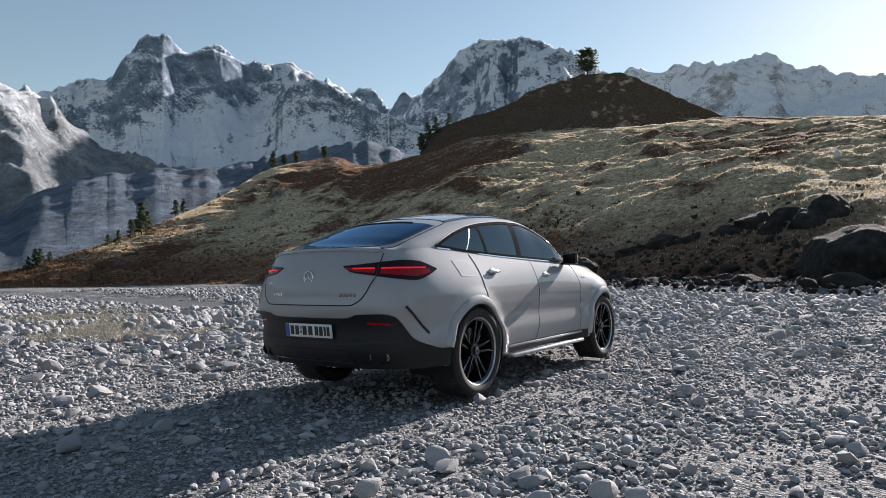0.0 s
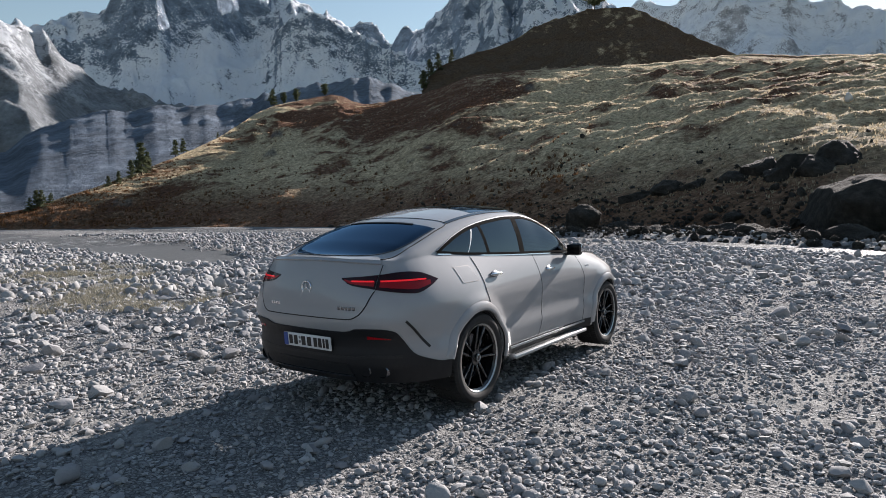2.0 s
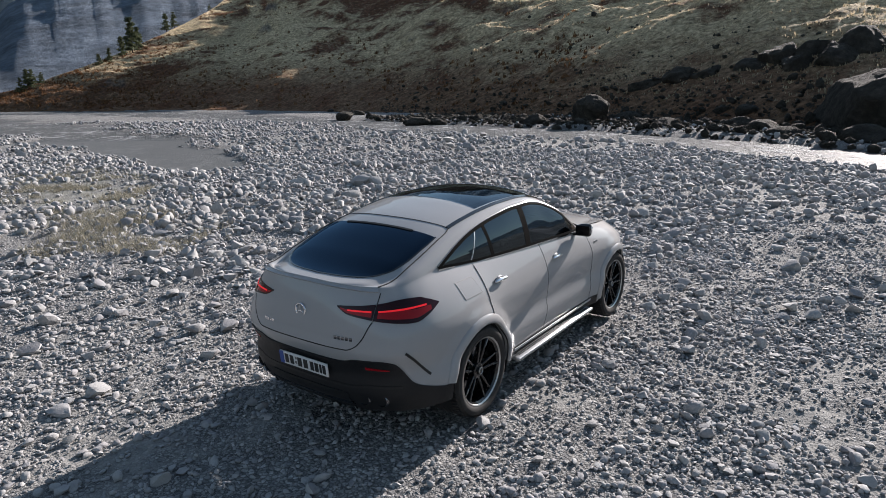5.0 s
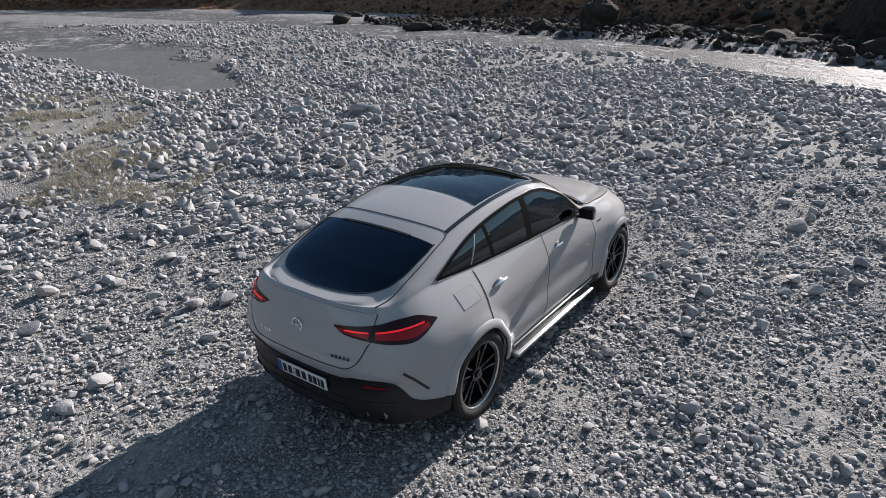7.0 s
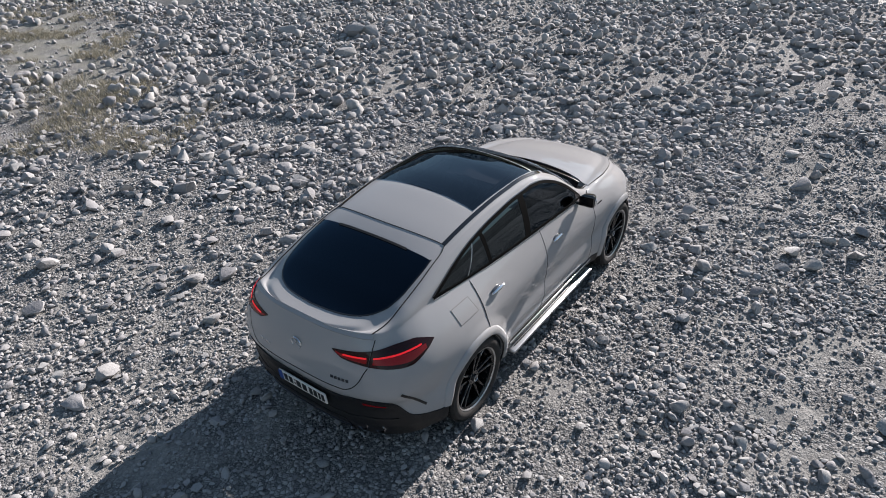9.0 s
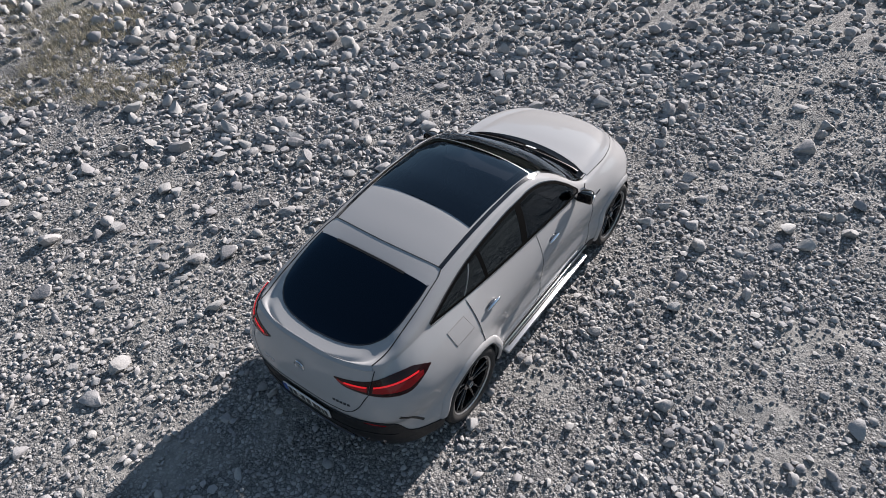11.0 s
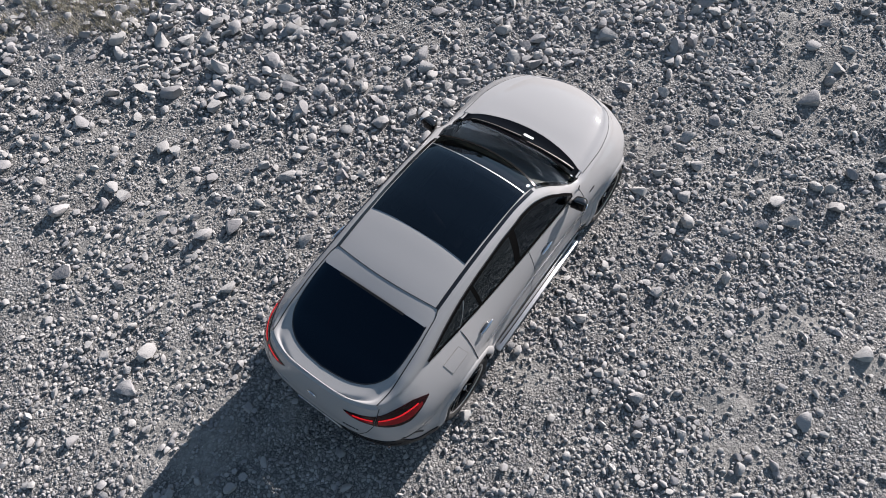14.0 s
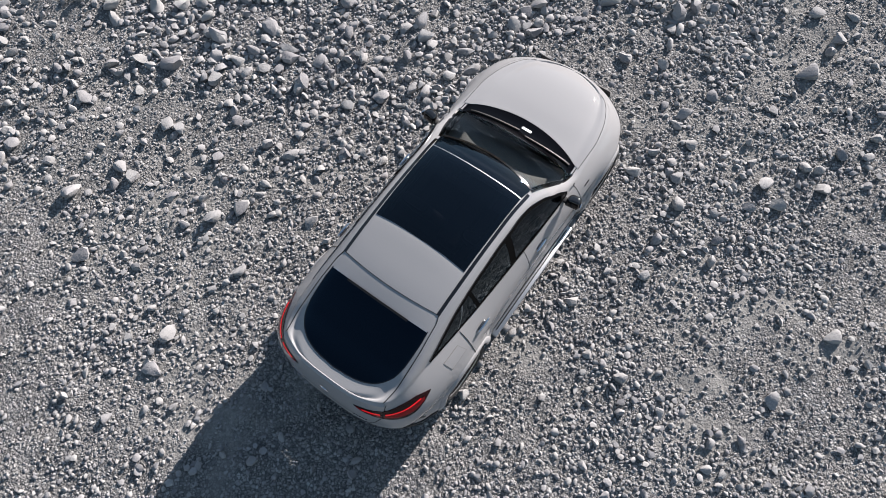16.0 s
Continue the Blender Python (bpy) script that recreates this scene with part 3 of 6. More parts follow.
def flank(u, z):
    """Point of the body below the belt line: u along the outline (0 tail, 1 nose), z height."""
    u, z = np.broadcast_arrays(np.asarray(u, float), np.asarray(z, float))
    w, b, zb, o = at(WAIST, u), at(BELT, u), at(BELT_Z, u), at(OUT, u)
    k = np.clip((z - 0.88) / np.maximum(zb - 0.88, 0.02), 0, 1)
    p = w + (b - w) * (k**1.7)[..., None]
    tail = smooth01(-w[..., 0], 0.55, 0.95) + smooth01(w[..., 0], 3.45, 3.75)
    low = np.clip(z, 0, 0.9)
    off = spline(SIDE_OUT, low.ravel()).reshape(low.shape) * (1 - tail) + spline(TAIL_OUT, low.ravel()).reshape(low.shape) * tail
    # wheel arches stand out a little
    for xw in (0.0, 2.935):
        d = np.hypot(w[..., 0] - xw, z - 0.385)
        off = off + 0.026 * (1 - smooth01(d, 0.47, 0.60)) * (1 - tail)
    p = p + o * off[..., None]
    return np.concatenate([p, z[..., None]], -1)


def canopy(u, v):
    """Point above the belt line: v 0 at the belt, 0.5 at the cant rail, 1 on the middle line."""
    u, v = np.broadcast_arrays(np.asarray(u, float), np.asarray(v, float))
    b, zb = at(BELT, u), at(BELT_Z, u)
    x = b[..., 0]
    rail = spline(RAIL, x.ravel()).reshape(*x.shape, 2)
    zc = spline(CREST, x.ravel()).reshape(x.shape)
    rr = np.minimum(rail[..., 0], b[..., 1] * 0.86)
    zr = rail[..., 1]
    flat = smooth01(-x, 0.6, 0.95)
    zr = zr * (1 - flat) + (zb + (zc - zb) * 0.6) * flat
    t1, t2 = np.clip(v * 2, 0, 1), np.clip(v * 2 - 1, 0, 1)
    bulge = 0.022 * np.sin(math.pi * t1)
    r1 = b[..., 1] + (rr - b[..., 1]) * t1 + bulge * 0.8
    z1 = zb + (zr - zb) * t1 + bulge * 0.5
    r2 = rr * (1 - t2)
    z2 = zr + (zc - zr) * (1 - (1 - t2) ** 2.3)
    lower = v <= 0.5
    r, z = np.where(lower, r1, r2), np.where(lower, z1, z2)
    # soften the rail
    soft = np.exp(-(((v - 0.5) / 0.055) ** 2))
    z = z - 0.012 * soft
    r = r - 0.006 * soft
    return np.stack([x, r, z], -1)


def u_at(x, table=None):
    """Outline parameter where the belt line (or waist) reaches x."""
    t = BELT if table is None else table
    return np.interp(x, t[:, 0], np.linspace(0, 1, 801))


def make_paint():
    m = Mat("grey_car_paint")
    v = m.noise(2.0, 4, vec=m.local())
    dust = m.range(m.math("ADD", m.axis("Z", m.local()), m.math("MULTIPLY", m.noise(9.0, 5, vec=m.local()), 0.35)), 0.42, 0.72, 0.30, 0.0)
    base = m.mix(m.range(v, 0.3, 0.7, 0.0, 0.12), (0.33, 0.329, 0.331), (0.305, 0.304, 0.306))
    base = m.mix(dust, base, (0.30, 0.29, 0.27))
    m.set(Base_Color=base, Roughness=m.math("ADD", 0.62, m.math("MULTIPLY", dust, 0.3)), Specular_IOR_Level=0.03, Coat_Weight=1.0, Coat_Roughness=0.02)
    return m.m


def make_glass(name, tint, ior=1.5, sky_tint=(0.72, 0.86, 1.0)):
    """A pane that shows the sky in its gloss and lets a tinted view through. The reflected sky's blue is put into the
    gloss colour.
    """
    m = Mat(name)
    m.t.nodes.remove(m.b)
    see = m.n("BsdfTransparent", Color=tint)
    gloss = m.n("BsdfGlossy", {"distribution": "GGX"}, Color=sky_tint, Roughness=0.015)
    mix = m.n("MixShader", Fac=m.n("Fresnel", IOR=ior).outputs[0])
    m.put(mix, "i1", see.outputs[0])
    m.put(mix, "i2", gloss.outputs[0])
    m.t.links.new(mix.outputs[0], m.out.inputs["Surface"])
    return m.m


PAINT = make_paint()
SIDEGLASS = make_glass("side_privacy_glass", (0.006, 0.006, 0.007), 1.75, (0.75, 0.9, 1.0))
REARGLASS = make_glass("rear_privacy_glass", (0.004, 0.004, 0.005), 1.5, (0.42, 0.68, 1.0))
PRIVACY = plain("dark_glass", (0.003, 0.003, 0.004), 0.02, 0.0, 0.0, 0.1)
CLEAR = make_glass("windscreen_glass", (0.82, 0.85, 0.85))
TINTED = make_glass("tinted_glass", (0.04, 0.044, 0.052), 1.58)
ROOFGLASS = make_glass("roof_glass", (0.06, 0.065, 0.08), 1.6)
FRAME = plain("black_window_frame", (0.006, 0.006, 0.006), 0.9, 0.0, 0.0, 0.02)
GLOSSBLACK = plain("gloss_black_trim", (0.008, 0.008, 0.009), 0.1, 0.0, 0.6)
BLACK = plain("black_plastic", (0.009, 0.009, 0.0095), 0.55)
SATIN = plain("satin_dark_plastic", (0.014, 0.014, 0.015), 0.5, 0.0, 0.0, 0.3)
SEAM = plain("panel_gap", (0.012, 0.012, 0.013), 0.9)
CHROME = plain("chrome", (0.75, 0.76, 0.78), 0.12, 1.0)
DARKCHROME = plain("dark_chrome", (0.2, 0.2, 0.21), 0.24, 1.0)
ALU = plain("brushed_aluminium", (0.55, 0.56, 0.57), 0.42, 1.0)
RIM = plain("black_rim", (0.012, 0.012, 0.013), 0.22, 0.3, 0.7)
CUT = plain("machined_rim_edge", (0.5, 0.5, 0.5), 0.3, 0.9)
RUBBER = plain("tyre_rubber", (0.022, 0.021, 0.02), 0.8)
LEATHER = plain("black_leather", (0.03, 0.028, 0.027), 0.5)
TRIMGREY = plain("grey_upholstery", (0.2, 0.19, 0.18), 0.6)
WHITEPLATE = plain("plate_white", (0.72, 0.72, 0.7), 0.35)
BLUEPLATE = plain("plate_blue", (0.02, 0.07, 0.3), 0.35)
INK = plain("plate_ink", (0.01, 0.01, 0.01), 0.4)


def make_red(name, colour, power, rough=0.06):
    m = Mat(name)
    ribs = m.n("TexWave", Vector=m.local(), Scale=55.0, Distortion=0.5).outputs["Fac"]
    base = m.mix(m.range(ribs, 0, 1, 0.0, 0.5), colour, tuple(k * 0.35 for k in colour))
    m.set(Base_Color=base, Roughness=rough, Specular_IOR_Level=0.25, Coat_Weight=0.1)
    if power:
        m.put(m.b, "Emission_Color", (1.0, 0.025, 0.035))
        m.put(m.b, "Emission_Strength", power)
    return m.m


LAMPSHELL = make_red("smoked_red_lens", (0.022, 0.002, 0.004), 0.0)
LAMPRED = make_red("red_lens", (0.2, 0.006, 0.01), 0.02)
LAMPGLOW = make_red("tail_light_strip", (0.5, 0.01, 0.016), 0.35)
REFLECTOR = make_red("red_reflector", (0.35, 0.01, 0.015), 0.0)

car = tagged(new("car"), "light grey coupe SUV with black wheels parked on gravel", "car")
car.matrix_world = pose(*CAR, 0.0, 0, 0, CAR_TURN)


def to_car(p):
    """(x, r, z) to the car's own axes, y to its left."""
    p = np.asarray(p, float)
    return np.stack([p[..., 0], -p[..., 1], p[..., 2]], -1)


def facing(p):
    """Outward normals of a grid of points (n, m, 3)."""
    a, b = np.gradient(p, axis=0), np.gradient(p, axis=1)
    n = np.cross(a, b)
    n = n / np.maximum(np.linalg.norm(n, axis=-1, keepdims=True), 1e-9)
    mid = (p - np.array([1.3, 0, 0.75]))
    sign = np.where((n * mid).sum(-1).mean() < 0, -1.0, 1.0)
    return n * sign


def panel(name, p, material, parent, proud=0.003, depth=0.012, label="", mirror=False):
    """A sheet of material over the body: grid points p (n, m, 3) in x, r, z, raised and with a rim."""
    if mirror:
        p = p * np.array([1, -1, 1])
    n, m = p.shape[:2]
    nor = facing(p)
    top, low = p + nor * proud, p + nor * (proud - depth)
    v = to_car(np.concatenate([top.reshape(-1, 3), low.reshape(-1, 3)]))
    f = grid_faces(n, m)
    ring = np.concatenate([np.arange(m), np.arange(1, n) * m + m - 1, (n - 1) * m + np.arange(m - 2, -1, -1), np.arange(n - 2, 0, -1) * m])
    nxt = np.roll(ring, -1)
    rim = np.stack([ring, ring + n * m, nxt + n * m, nxt], -1)
    a, b, c = v[f[0, 0]], v[f[0, 1]], v[f[0, 2]]
    want = to_car(nor.reshape(-1, 3)[f[0, 0]])
    if np.dot(np.cross(b - a, c - a), want) < 0:
        f = f[:, ::-1]
        rim = rim[:, ::-1]
    ob = sheet(name, v, np.concatenate([f, rim[:, ::-1]]), material, parent, label)
    sharpen(ob)
    return ob


def sharpen(ob, angle=40):
    ob.data.set_sharp_from_angle(angle=radians(angle))


def ribbon(name, path, width, material, parent, proud=0.004, label="", surface=None, mirror=False):
    """A flat strip along a path of (point, normal) on the body."""
    pts, nor = np.array([q[0] for q in path]), np.array([q[1] for q in path])
    if mirror:
        pts, nor = pts * [1, -1, 1], nor * [1, -1, 1]
    t = np.gradient(pts, axis=0)
    side = np.cross(t, nor)
    side = side / np.maximum(np.linalg.norm(side, axis=1, keepdims=True), 1e-9) * width / 2
    rows = np.stack([pts - side - nor * 0.004, pts - side + nor * proud, pts + side + nor * proud, pts + side - nor * 0.004], 1)
    v = to_car(rows.reshape(-1, 3))
    f = grid_faces(len(pts), 4)
    a, b, c = v[f[1, 0]], v[f[1, 1]], v[f[1, 2]]
    if np.dot(np.cross(b - a, c - a), to_car(nor[0])) < 0:
        f = f[:, ::-1]
    ob = sheet(name, v, f, material, parent, label)
    sharpen(ob)
    return ob


def on(fun, a, b, e=0.004):
    """Point and outward normal of a surface fun(a, b)."""
    a, b = np.asarray(a, float), np.asarray(b, float)
    p = fun(a, b)
    n = np.cross(fun(a + e, b) - fun(a - e, b), fun(a, b + e) - fun(a, b - e))
    n = n / np.maximum(np.linalg.norm(n, axis=-1, keepdims=True), 1e-9)
    s = np.where((n * (p - np.array([1.3, 0, 0.75]))).sum(-1) < 0, -1.0, 1.0)
    return p, n * s[..., None]


def track(fun, a, b):
    p, n = on(fun, a, b)
    return list(zip(p, n))


def side_v(x, z):
    """The v of the canopy's side at x whose height is z."""
    x, z = np.broadcast_arrays(np.asarray(x, float), np.asarray(z, float))
    out = np.empty(x.shape)
    vs = np.linspace(0, 0.5, 40)
    for i, (xx, zz) in enumerate(zip(x.ravel(), z.ravel())):
        out.flat[i] = np.interp(zz, canopy(np.full(40, u_at(xx)), vs)[:, 2], vs)
    return out


def top_v(x, r):
    """The v of the canopy above the rail at x whose half width is r."""
    x, r = np.broadcast_arrays(np.asarray(x, float), np.asarray(r, float))
    out = np.empty(x.shape)
    vs = np.linspace(1.0, 0.30, 60)
    for i, (xx, rr) in enumerate(zip(x.ravel(), r.ravel())):
        out.flat[i] = np.interp(abs(rr), canopy(np.full(60, u_at(xx)), vs)[:, 1], vs)
    return out


def roof_point(x, r):
    """Point of the upper body above (x, r)."""
    x, r = np.broadcast_arrays(np.asarray(x, float), np.asarray(r, float))
    p = canopy(u_at(x), top_v(x, r))
    p[..., 1] = r
    p[..., 0] = x
    return p


# window outlines on the side: (x, z)
SILL_LINE = [(-0.26, 1.300), (0.19, 1.262), (0.87, 1.228), (1.44, 1.205), (2.12, 1.178)]
HEAD_LINE = [(-0.26, 1.304), (-0.17, 1.345), (-0.09, 1.375), (0.02, 1.415), (0.33, 1.497), (0.66, 1.545), (1.05, 1.572), (1.3, 1.572), (1.5, 1.548), (1.75, 1.465), (1.95, 1.335), (2.12, 1.190)]


def rear_half(x):
    """Half width of the rear window by x."""
    return spline([(-0.835, 0.0), (-0.825, 0.14), (-0.80, 0.28), (-0.74, 0.415), (-0.66, 0.50), (-0.56, 0.555), (-0.4, 0.58), (-0.2, 0.583), (-0.09, 0.575)], x)


def in_side(x, z, grow):
    return (x > 1.16 - grow) & (x < 2.08 + grow) & (z > spline(SILL_LINE, x) + 0.02 - grow) & (z < spline(HEAD_LINE, x) - 0.02 + grow)


def screen_edge(x):
    """Half width of the windscreen by x."""
    return spline([(1.62, 0.545), (1.75, 0.585), (2.0, 0.675), (2.25, 0.74), (2.42, 0.755)], x)


def make_shell():
    """The painted body, open at the wheel arches, windscreen, front windows and roof glass."""
    n_u = 300
    s = np.linspace(0, 1, n_u)
    us = s
    k = np.linspace(0, 1, 46)
    uu, kk = np.meshgrid(us, k, indexing="ij")
    zb = at(BELT_Z, uu)
    foot = 0.35 - 0.04 * smooth01(uu, 0.27, 0.34)
    low = flank(uu, foot + (zb - foot) * kk)
    # draw the mesh onto the wheel arch circles
    for xw in (0.0, 2.935):
        dx, dz = low[..., 0] - xw, low[..., 2] - 0.385
        d = np.hypot(dx, dz)
        near = (np.abs(d - 0.44) < 0.024) & (low[..., 1] > 0.7)
        low[..., 0] = np.where(near, xw + dx / d * 0.44, low[..., 0])
        low[..., 2] = np.where(near, 0.385 + dz / d * 0.44, low[..., 2])
    vv = np.linspace(0, 1, 60)
    up = canopy(*np.meshgrid(us, vv, indexing="ij"))
    half = np.concatenate([low, up[:, 1:]], 1)
    rows = half.shape[1]
    right = half.reshape(-1, 3)
    left = right * [1, -1, 1]
    f = grid_faces(n_u, rows)
    cen = right[f].mean(1)
    x, r, z = cen.T
    drop = np.zeros(len(f), bool)
    for xw in (0.0, 2.935):
        drop |= (np.hypot(x - xw, z - 0.385) < 0.435) & (r > 0.6)
    upper = z > 1.17
    drop |= upper & (r > 0.56) & in_side(x, z, 0.0)
    drop |= (z > 1.1) & (x > 1.76) & (x < 2.34) & (r < screen_edge(x) - 0.03)
    drop |= (z > 1.55) & (x > 0.60) & (x < 1.66) & (r < 0.49)
    keep = f[~drop]
    v = np.concatenate([right, left])
    a, b, c = (to_car(v)[keep[200, j]] for j in (0, 1, 2))
    if np.dot(np.cross(b - a, c - a), to_car(cen[~drop][200]) - np.array([1.3, 0, 0.75])) < 0:
        keep = keep[:, ::-1]
    f2 = keep[:, ::-1] + len(right)
    me = sheet("body", to_car(v), np.concatenate([keep, f2]), PAINT, car, "light grey painted body shell")
    bm = bmesh.new()
    bm.from_mesh(me.data)
    bmesh.ops.remove_doubles(bm, verts=[q for q in bm.verts if abs(q.co.y) < 0.002], dist=0.001)
    bmesh.ops.delete(bm, geom=[q for q in bm.verts if not q.link_faces], context="VERTS")
    bm.to_mesh(me.data)
    bm.free()
    me.data.set_sharp_from_angle(angle=radians(50))
    return me


make_shell()
BOTH = ((False, 1), (True, -1))


def lathe(name, profile, material, parent, centre=(0, 0, 0), segments=64, label="", axis="y", close=False):
    """Turns a profile of (radius, along) round an axis."""
    p = np.array(profile, float)
    a = np.linspace(0, 2 * math.pi, segments, endpoint=False)
    rad, along = p[:, 0][:, None], p[:, 1][:, None]
    c, s_ = np.cos(a)[None], np.sin(a)[None]
    if axis == "y":
        v = np.stack([rad * c, along + 0 * c, rad * s_], -1)
    elif axis == "x":
        v = np.stack([along + 0 * c, rad * c, rad * s_], -1)
    else:
        v = np.stack([rad * c, rad * s_, along + 0 * c], -1)
    v = v.reshape(-1, 3) + np.array(centre)
    f = grid_faces(len(p) + (1 if close else 0), segments, True)
    f = f % len(v)
    ob = sheet(name, v, f, material, parent, label)
    bm = bmesh.new()
    bm.from_mesh(ob.data)
    bmesh.ops.recalc_face_normals(bm, faces=bm.faces)
    bm.to_mesh(ob.data)
    bm.free()
    sharpen(ob, 35)
    return ob


def block(name, size, centre, material, parent, bevel=0.01, turn=(0, 0, 0), taper=None, label="", segments=2):
    """A rounded block, centred in the car's axes."""
    bm = bmesh.new()
    bmesh.ops.create_cube(bm, size=1.0)
    for q in bm.verts:
        if taper and q.co.z > 0:
            q.co.x *= taper[0]
            q.co.y *= taper[1]
        q.co = Vector((q.co.x * size[0], q.co.y * size[1], q.co.z * size[2]))
    if bevel:
        bmesh.ops.bevel(bm, geom=bm.edges[:], offset=bevel, segments=segments, profile=0.5, affect="EDGES")
    bm.transform(pose(*centre, *turn))
    ob = part(name, bm, material, parent, label)
    sharpen(ob, 45)
    return ob


# ---- panels ----
def strip_between(fun, a0, a1, n, lo, hi, m=14):
    """Grid of points between two edges lo(a), hi(a) of fun(a, b)."""
    a = np.linspace(a0, a1, n)
    t = np.linspace(0, 1, m)
    lo_, hi_ = lo(a), hi(a)
    b = lo_[:, None] + (hi_ - lo_)[:, None] * t[None]
    return fun(np.repeat(a[:, None], m, 1), b)


def side_pane(xb0, xb1, xt0, xt1, n=26, m=12):
    """Grid over a side window between slanted front and rear edges."""
    t = np.linspace(0, 1, m)
    x = (xb0 + (xt0 - xb0) * t)[None] + ((xb1 + (xt1 - xb1) * t) - (xb0 + (xt0 - xb0) * t))[None] * np.linspace(0, 1, n)[:, None]
    z0, z1 = spline(SILL_LINE, x.ravel()).reshape(x.shape), spline(HEAD_LINE, x.ravel()).reshape(x.shape)
    z = z0 + (z1 - z0) * t[None]
    return canopy(u_at(x.ravel()).reshape(x.shape), side_v(x, z))


def door_rear_edge(z):
    return np.maximum(0.17, np.sqrt(np.maximum(0.0, 0.492**2 - (z - 0.385) ** 2)))


def flank_x(x, z):
    return flank(u_at(x, WAIST), z)


def door_grid(x0, x1, z0=0.405, n=30, m=28):
    """Door skin from the sill to the belt; x0, x1: edges by height."""
    t = np.linspace(0, 1, n)
    k = np.linspace(0, 1, m)
    rows = []
    for s in t:
        col = []
        for q in k:
            z = z0 + (1.19 - z0) * q
            x = x0(z) + (x1(z) - x0(z)) * s
            zbelt = float(at(BELT_Z, np.array(u_at(x))))
            z = z0 + (zbelt - 0.012 - z0) * q
            x = x0(z) + (x1(z) - x0(z)) * s
            col.append((x, z))
        rows.append(col)
    g = np.array(rows)
    return flank_x(g[..., 0], g[..., 1])


def front_edge(z):
    return 1.265 - 0.10 * np.clip((0.75 - z) / 0.35, 0, 1) ** 2


def nose_edge(z):
    return 2.30 - 0.06 * np.clip((0.75 - z) / 0.35, 0, 1) + 0 * z


for mirror, sg in BOTH:
    d = panel("rear_door", door_grid(lambda z: door_rear_edge(np.asarray(z)), front_edge), PAINT, car, 0.003, 0.02, "grey rear passenger door", mirror)
    zz = np.linspace(0.41, 1.235, 40)
    ribbon("door_gap", track(flank_x, door_rear_edge(zz), zz), 0.005, SEAM, d, 0.0045, mirror=mirror)
    panel("side_glass", side_pane(0.155, 0.475, 0.345, 0.455), SIDEGLASS, d, 0.004, 0.01, "dark fixed rear door window", mirror)
    panel("side_glass", side_pane(0.495, 1.045, 0.475, 1.10), SIDEGLASS, d, 0.004, 0.01, "dark rear door window", mirror)
    panel("pillar_trim", side_pane(0.462, 0.506, 0.442, 0.486, 4), FRAME, d, 0.0055, 0.012, "", mirror)
    d = panel("front_door", door_grid(front_edge, nose_edge), PAINT, car, 0.003, 0.02, "grey front door", mirror)
    zz = np.linspace(0.41, 1.2, 40)
    ribbon("door_gap", track(flank_x, front_edge(zz), zz), 0.005, SEAM, d, 0.0045, mirror=mirror)
    ribbon("door_gap", track(flank_x, nose_edge(zz), zz), 0.006, SEAM, d, 0.0045, mirror=mirror)
    panel("side_glass", side_pane(1.12, 2.10, 1.175, 2.08), TINTED, d, 0.004, 0.006, "tinted front door window", mirror)
    panel("pillar_trim", side_pane(1.035, 1.125, 1.09, 1.18, 5), FRAME, d, 0.0055, 0.012, "gloss black pillar cover", mirror)
    panel("quarter_glass", side_pane(-0.25, 0.135, -0.245, 0.325), SIDEGLASS, car, 0.004, 0.01, "small dark quarter window", mirror)
    panel("quarter_trim", side_pane(0.141, 0.148, 0.331, 0.338, 4), ALU, car, 0.006, 0.012, "bright window divider", mirror)
    # window surround
    xs = np.linspace(-0.262, 2.12, 70)
    ribbon("belt_trim", track(lambda a, b: canopy(u_at(a), side_v(a, b)), xs, spline(SILL_LINE, xs) - 0.006), 0.010, CHROME, car, 0.009, "chrome strip below the windows", mirror=mirror)
    ribbon("window_seal", track(lambda a, b: canopy(u_at(a), side_v(a, b)), xs, spline(SILL_LINE, xs) + 0.012), 0.020, FRAME, car, 0.008, mirror=mirror)
    ribbon("window_frame", track(lambda a, b: canopy(u_at(a), side_v(a, b)), xs, spline(HEAD_LINE, xs) + 0.002), 0.028, FRAME, car, 0.007, "black frame over the windows", mirror=mirror)
    ribbon("frame_edge", track(lambda a, b: canopy(u_at(a), side_v(a, b)), xs, spline(HEAD_LINE, xs) + 0.018), 0.006, DARKCHROME, car, 0.008, mirror=mirror)
    # roof ditch
    xs = np.linspace(0.10, 1.66, 50)
    ribbon("roof_strip", track(lambda a, b: roof_point(a, b), xs, np.full(50, 0.565) + 0.012 * smooth01(xs, 1.3, 1.66)), 0.034, GLOSSBLACK, car, 0.006, "black strip along the roof", mirror=mirror)
    # fuel flap on the right side only
    if not mirror:
        t1, t2 = np.meshgrid(np.linspace(0, 1, 12), np.linspace(0, 1, 10), indexing="ij")
        flap = panel("fuel_flap", flank_x(-0.155 + 0.25 * t1 - 0.045 * t2, 1.055 + 0.125 * t2), PAINT, car, 0.003, 0.01)
        edge = [(-0.157, 1.053), (0.097, 1.053), (0.052, 1.182), (-0.202, 1.182), (-0.157, 1.053)]
        ex = np.concatenate([np.linspace(a[0], b[0], 12) for a, b in zip(edge[:-1], edge[1:])])
        ez = np.concatenate([np.linspace(a[1], b[1], 12) for a, b in zip(edge[:-1], edge[1:])])
        ribbon("flap_gap", track(flank_x, ex, ez), 0.003, TRIMGREY, flap, 0.0035)

